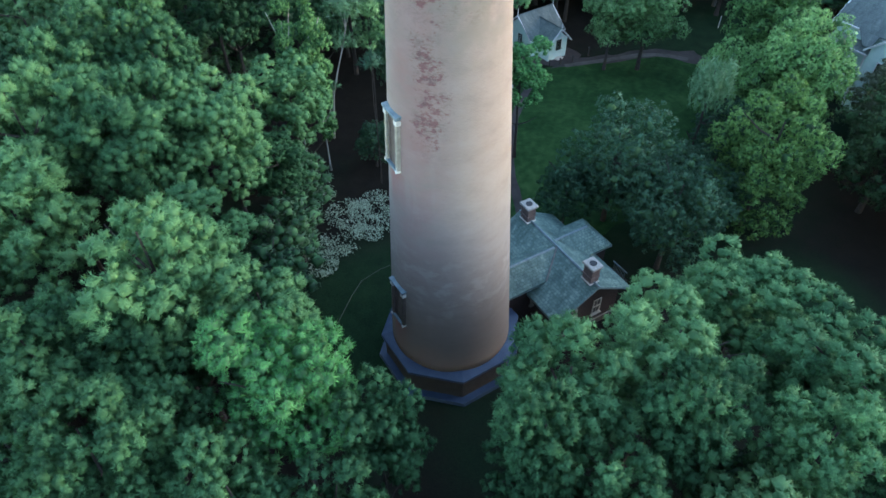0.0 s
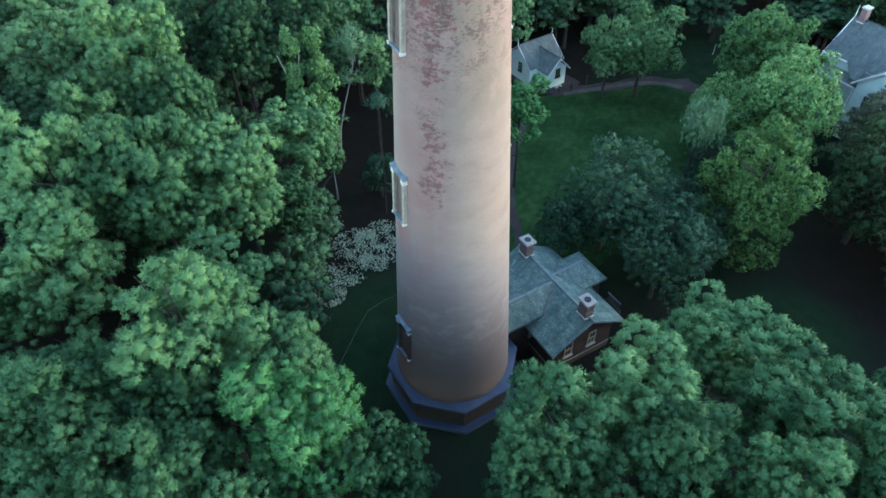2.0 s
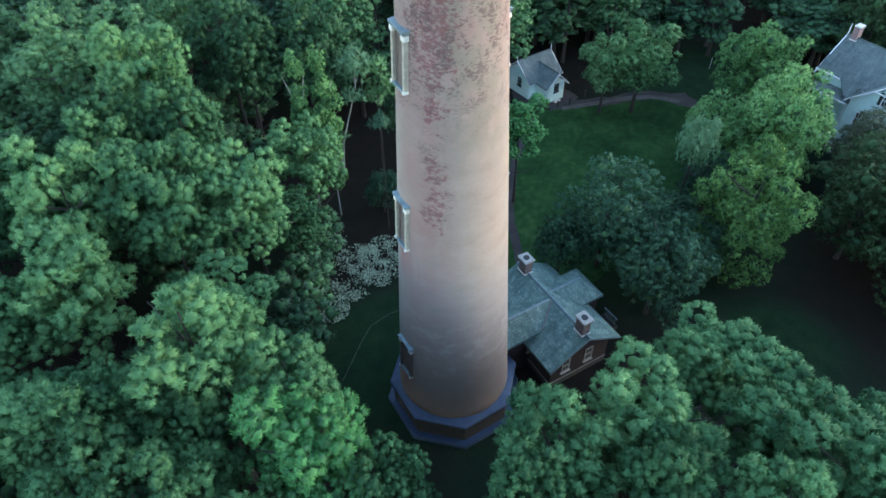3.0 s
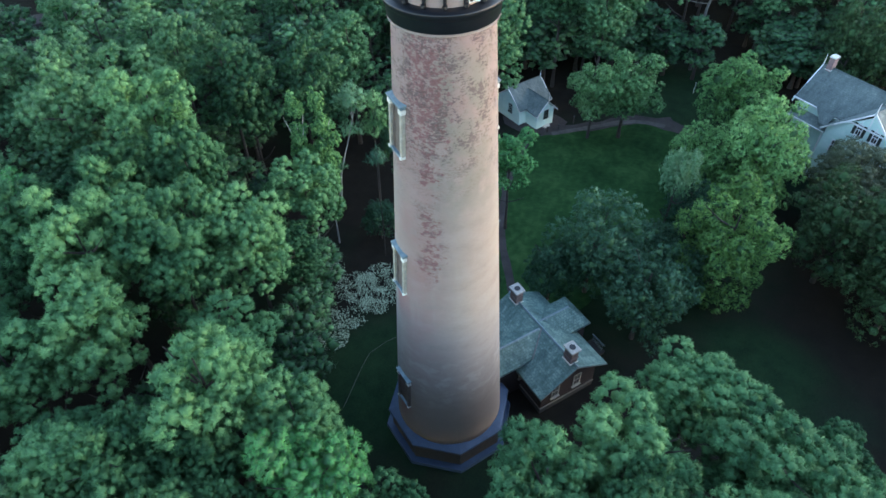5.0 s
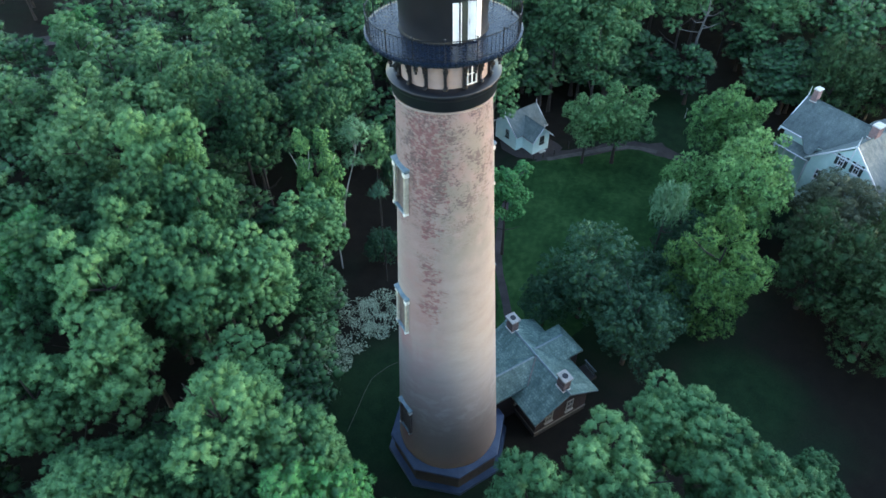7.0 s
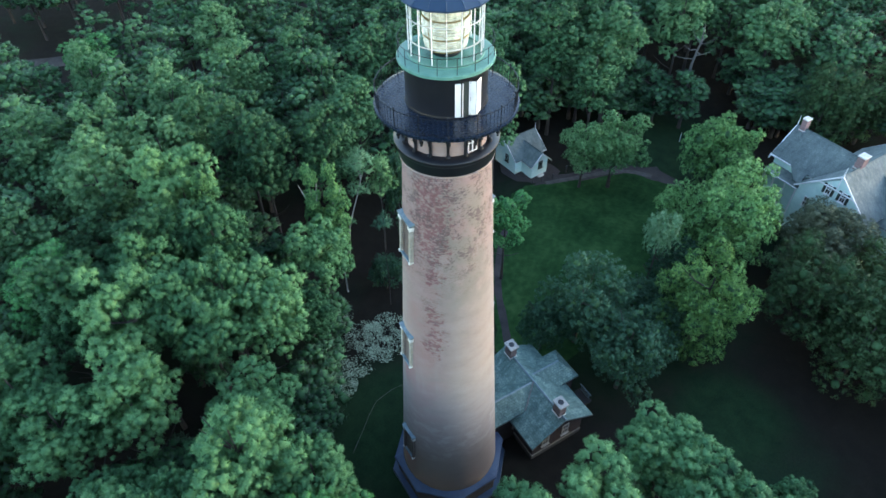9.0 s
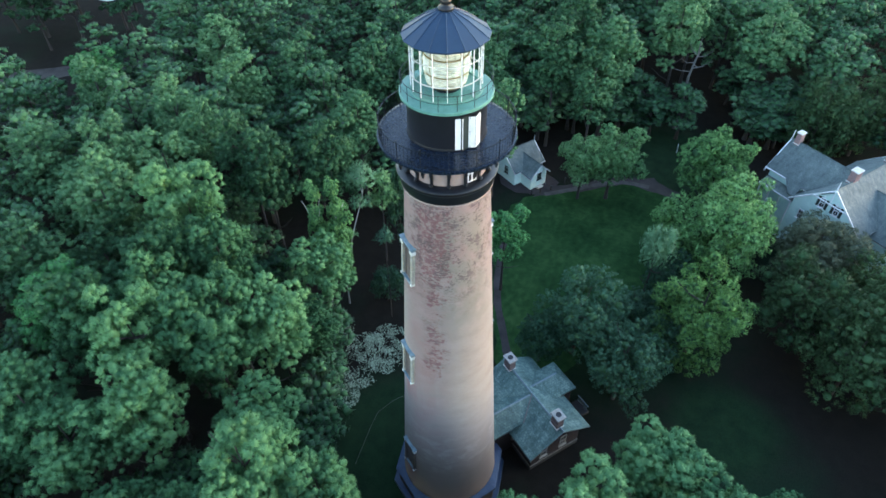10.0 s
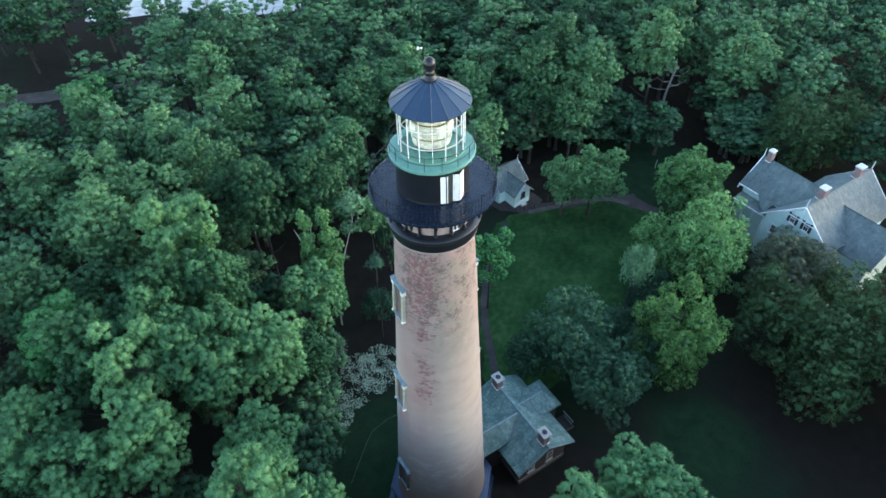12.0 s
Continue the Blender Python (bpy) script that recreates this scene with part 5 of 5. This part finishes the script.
# broadleaf trees round the lawn
tree("oak", 14.7, 14.4, 12.5, 4.7)
tree("oak", 18.2, 8.1, 11.4, 4.2)
tree("oak", 10.6, 13.4, 8.2, 2.8)
tree("oak", 22.8, 12.4, 7.4, 3.0)
tree("oak", 17.2, 12.6, 9.6, 3.4)
tree("oak", 22.0, 17.6, 6.4, 3.0)
tree("gold", 27.4, 13.4, 14.2, 4.9)
tree("broad", 34.3, 25.4, 14.9, 4.8)
tree("willow", 24.6, 22.0, 12.6, 2.2)
tree("oak", 27.6, 22.4, 7.4, 3.0)
tree("broad", 36.8, 29.6, 13.4, 4.6)
tree("broad", 30.4, 29.6, 10.6, 3.4)
tree("broad", 38.0, 39.4, 14.7, 5.1)
tree("glossy", 20.1, 42.6, 11.4, 3.4)
tree("glossy", 24.3, 42.5, 12.4, 4.3)
tree("olive", 39.2, 15.0, 14.3, 5.3)
tree("olive", 42.3, 8.1, 11.5, 5.0)
tree("olive", 47.4, 12.0, 11.8, 5.2)
tree("olive", 50.0, 19.0, 10.6, 4.6)
tree("dry", 45.4, 24.6, 10.9, 5.4)
# pines along the far side of the lawn
tree("pine", 17.2, 56.4, 21.8, 4.8)
tree("pine", 22.6, 52.6, 18.4, 4.2)
tree("pine", 26.4, 58.6, 21.2, 4.8)
tree("pine", 20.6, 65.0, 22.6, 4.8)
tree("pine", 38.4, 65.4, 21.6, 4.8)
tree("pine", 44.2, 74.0, 21.0, 5.2)
tree("pine", 51.4, 62.0, 20.6, 5.4)
tree("pine", 6.6, 57.6, 19.6, 4.2)
tree("pine", 7.4, 43.6, 19.6, 3.9)
tree("pine", -2.4, 58.0, 21.0, 5.0)
tree("olive", 56.0, 49.1, 15.5, 4.8)
tree("olive", 65.0, 52.0, 13.4, 5.2)

# the wood that closes the place, off the clearings
WOOD = random.Random(21)
CLEAR = [(41, 57, 8), (48, 59, 6), (29, 50, 8), (-16, 60, 3), (-48, 112, 10), (-36, 106, 6), (-12.5, 28, 5), (0, 0, 9), (10, 5, 11), (14, 30, 15), (22, 32, 13), (30, 40, 8), (13, 46, 7), (53, 33, 15), (32, -2, 12), (-9, 14, 8), (-8, 24, 8), (-6, 4, 9), (34, 48, 8), (42, 50, 7), (0, -31, 5), (-62, 84, 8), (-80, 82, 8), (-60, 75, 6), (-75, 73, 7), (-88, 74, 7), (-55, 128, 16), (-38, 128, 13), (-72, 128, 14)]
tries = 0
while COUNT.get("far_pine", 0) < 215 and tries < 20000:
    tries += 1
    x, y = WOOD.uniform(-95, 100), WOOD.uniform(-24, 128)
    r = WOOD.uniform(3.6, 5.2)
    if abs(x) > 0.78 * (y + 34) + 26:
        continue
    if any((x - a) ** 2 + (y - b) ** 2 < (c + r) ** 2 for a, b, c in CLEAR):
        continue
    if any((x - a) ** 2 + (y - b) ** 2 < (0.68 * (c + r)) ** 2 for a, b, c in PLACED):
        continue
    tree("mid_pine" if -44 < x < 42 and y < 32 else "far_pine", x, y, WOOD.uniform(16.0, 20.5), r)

# unseen wood added to the south, under the flight, to darken the tower's foot
for i in range(9):
    for k in range(5):
        x, y = -44 + 11 * i + WOOD.uniform(-2, 2), -29 - 8.5 * k + WOOD.uniform(-2, 2)
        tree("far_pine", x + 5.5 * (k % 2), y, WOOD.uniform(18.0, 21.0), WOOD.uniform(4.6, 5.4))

# unseen tall pines added, closing the clearing's east to block sun from the base
for i in range(4):
    for k in range(6):
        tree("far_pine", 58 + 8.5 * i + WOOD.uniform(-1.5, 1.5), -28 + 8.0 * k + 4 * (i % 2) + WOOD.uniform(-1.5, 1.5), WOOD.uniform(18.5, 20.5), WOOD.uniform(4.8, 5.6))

# bare dead pine at the edge of the far clearing
snag = thing("dead_pine", Matrix.Translation((39.6, 60.6, 0)), "bare grey dead pine with crooked branches", "tree")
part("trunk", tube(bmesh.new(), [(0, 0, -0.1), (0.2, 0.1, 5), (0.1, 0.2, 9.5), (0.7, 0.3, 13.5), (0.6, 0.3, 16.0)], [0.3, 0.26, 0.2, 0.13, 0.05], 8), "dead_wood", snag)
for a, z, out, up in ((10, 11.0, 3.2, 0.9), (50, 12.4, 2.6, 1.4), (170, 10.4, 3.4, 0.4), (200, 12.0, 2.8, 1.2), (285, 11.6, 2.2, 0.8), (330, 13.0, 2.4, 1.6), (120, 13.4, 1.8, 1.2)):
    c, d = math.cos(radians(a)), math.sin(radians(a))
    part("branch", tube(bmesh.new(), [(0.4, 0.2, z), (0.4 + 0.5 * out * c, 0.2 + 0.5 * out * d, z + 0.15 * up), (0.4 + out * c, 0.2 + out * d, z + up)], [0.1, 0.06, 0.025], 5), "dead_wood", snag)

# young pines along the wood's edge beyond the lawn
tree("young_pine", 39.0, 57.6, 11.0, 2.8)
for _ in range(46):
    x = WOOD.uniform(-8, 66)
    y = WOOD.uniform(57, 68)
    if not 36 < x < 50:
        tree("young_pine", x, y, WOOD.uniform(8.0, 12.0), WOOD.uniform(2.6, 3.8))

for _ in range(12):
    tree("young_pine", WOOD.uniform(48, 66), WOOD.uniform(53.5, 59), WOOD.uniform(8.5, 11.5), WOOD.uniform(2.8, 3.8))

# lower growth under the tall crowns
tries, under = 0, 0
while under < 44 and tries < 9000:
    tries += 1
    x, y = (WOOD.uniform(-46, -12), WOOD.uniform(-20, 60)) if under < 30 else (WOOD.uniform(8, 34), WOOD.uniform(-26, -7))
    r = WOOD.uniform(2.2, 3.0)
    if any((x - a) ** 2 + (y - b) ** 2 < (c + r) ** 2 for a, b, c in CLEAR):
        continue
    if any((x - a) ** 2 + (y - b) ** 2 < (0.42 * (c + r)) ** 2 for a, b, c in PLACED):
        continue
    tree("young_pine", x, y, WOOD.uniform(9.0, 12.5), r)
    under += 1


# ---- small things on the ground ----
# thin trees between the pines and the tower
slender_tree("slender_tree", "thin dark sapling with a small green cap of leaves", (-6.6, 20.6, 0),
             [(0, 0, -0.1), (0.1, 0, 4.5), (0.0, 0.1, 9.0), (0.1, 0.1, 13.4)], 0.06, "bark", [((0.1, 0.1, 13.4), 0.95, 0.6, 40)], "oak")
slender_tree("slender_tree", "thin upright tree with loose green leaf clumps", (-7.6, 30.4, 0),
             [(0, 0, -0.1), (0.1, 0, 5.0), (0.0, 0.1, 10.0), (0.1, 0.1, 14.0)], 0.08, "bark",
             [((0.1, 0.1, 13.8), 1.2, 1.2, 60), ((0.7, 0.0, 11.6), 1.3, 1.0, 55), ((-0.4, 0.2, 10.4), 1.1, 0.8, 40)], "glossy")


def scatter(name, spots, count, size, material, label, category, seed):
    """Loose brush: many small bent blades thrown over round spots."""
    rng = np.random.default_rng(seed)
    c = []
    for x, y, r, share in spots:
        n = int(count * share)
        t, q = rng.random(n) * 6.283, np.sqrt(rng.random(n)) * r
        c.append(np.stack([x + q * np.cos(t), y + q * np.sin(t), 0.05 + 0.3 * rng.random(n)], 1))
    c = np.vstack(c)
    keep = np.array([noise.noise(Vector((p[0] * 0.8, p[1] * 0.8, 5))) + 0.5 * noise.noise(Vector((p[0] * 4, p[1] * 4, 9))) > rng.normal() * 0.25 for p in c])
    c = c[keep]
    up = np.tile([0, 0, 1.0], (len(c), 1))
    v, f, shade = sprays(rng, c, up, 4, size, size * 0.22, 0.35, 0.3, -0.5)
    ob = new(name, mesh_of(name, v, f, shade, material))
    return tagged(ob, label, category, kind="stuff")


scatter("pale_brush", [(-6.6, 16.2, 3.0, 0.34), (-9.4, 15.6, 2.4, 0.16), (-9.8, 12.0, 2.0, 0.16), (-11.4, 9.0, 1.7, 0.16), (-7.0, 13.6, 1.8, 0.12), (-12.6, 19.0, 1.6, 0.06)], 9000, 0.10, "shell", "bleached pale brush and dead twigs on the ground", "brush", 5)
scatter("far_brush", [(-49.8, 87, 4.0, 0.5), (-44, 92, 3.0, 0.5)], 160, 0.6, "shell", "pale dry brush beside the sandy track", "brush", 6)
hose = tube(bmesh.new(), [(-4.4, 9.2, 0.04), (-6.0, 8.4, 0.04), (-7.6, 7.0, 0.04), (-8.3, 5.2, 0.04), (-8.9, 3.2, 0.04), (-9.6, 1.0, 0.04)], [0.022] * 6, 6)
tagged(part("garden_hose", hose, "cable"), "long thin pale hose lying on the grass", "hose")


# low posts by the cottage, a thin pole on the grass
def bollard(x, y, h):
    ob = thing("bollard", Matrix.Translation((x, y, 0)), "short dark wooden post beside the cottage path", "post", "posts by the cottage")
    part("post", tube(bmesh.new(), [(0, 0, 0), (0, 0, h)], [0.09, 0.08], 8), "bark", ob)
    part("post_cap", lathe([(0.11, h), (0.13, h + 0.05), (0.1, h + 0.1), (0.02, h + 0.14)], 10), "iron", ob)


bollard(18.8, 46.2, 1.1)
bollard(16.5, 44.7, 0.8)
bollard(14.8, 44.1, 0.8)
bollard(13.4, 43.6, 0.8)
pole = thing("garden_pole", Matrix.Translation((38.0, 53.5, 0)), "thin white pole standing on dark grass", "pole")
part("shaft", tube(bmesh.new(), [(0, 0, 0), (0, 0, 1.6)], [0.04, 0.03], 8), "white", pole)
part("pole_cap", lathe([(0.035, 1.6), (0.06, 1.64), (0.04, 1.7)], 8), "white", pole)

# small shed among the pines, its grey roof showing between crowns
shed = thing("shed", Matrix.Translation((-16.6, 60.2, 0)) @ Matrix.Rotation(radians(25), 4, "Z"), "small shed with weathered grey roof among pines", "shed")
gable_block(shed, -2.6, 2.6, 1.9, 0, 2.6, 3.9, "siding", 0.3)
gable_roof(shed, -3.0, 3.0, 2.3, 2.4, 4.1, "shingle", label="grey shingle slope")
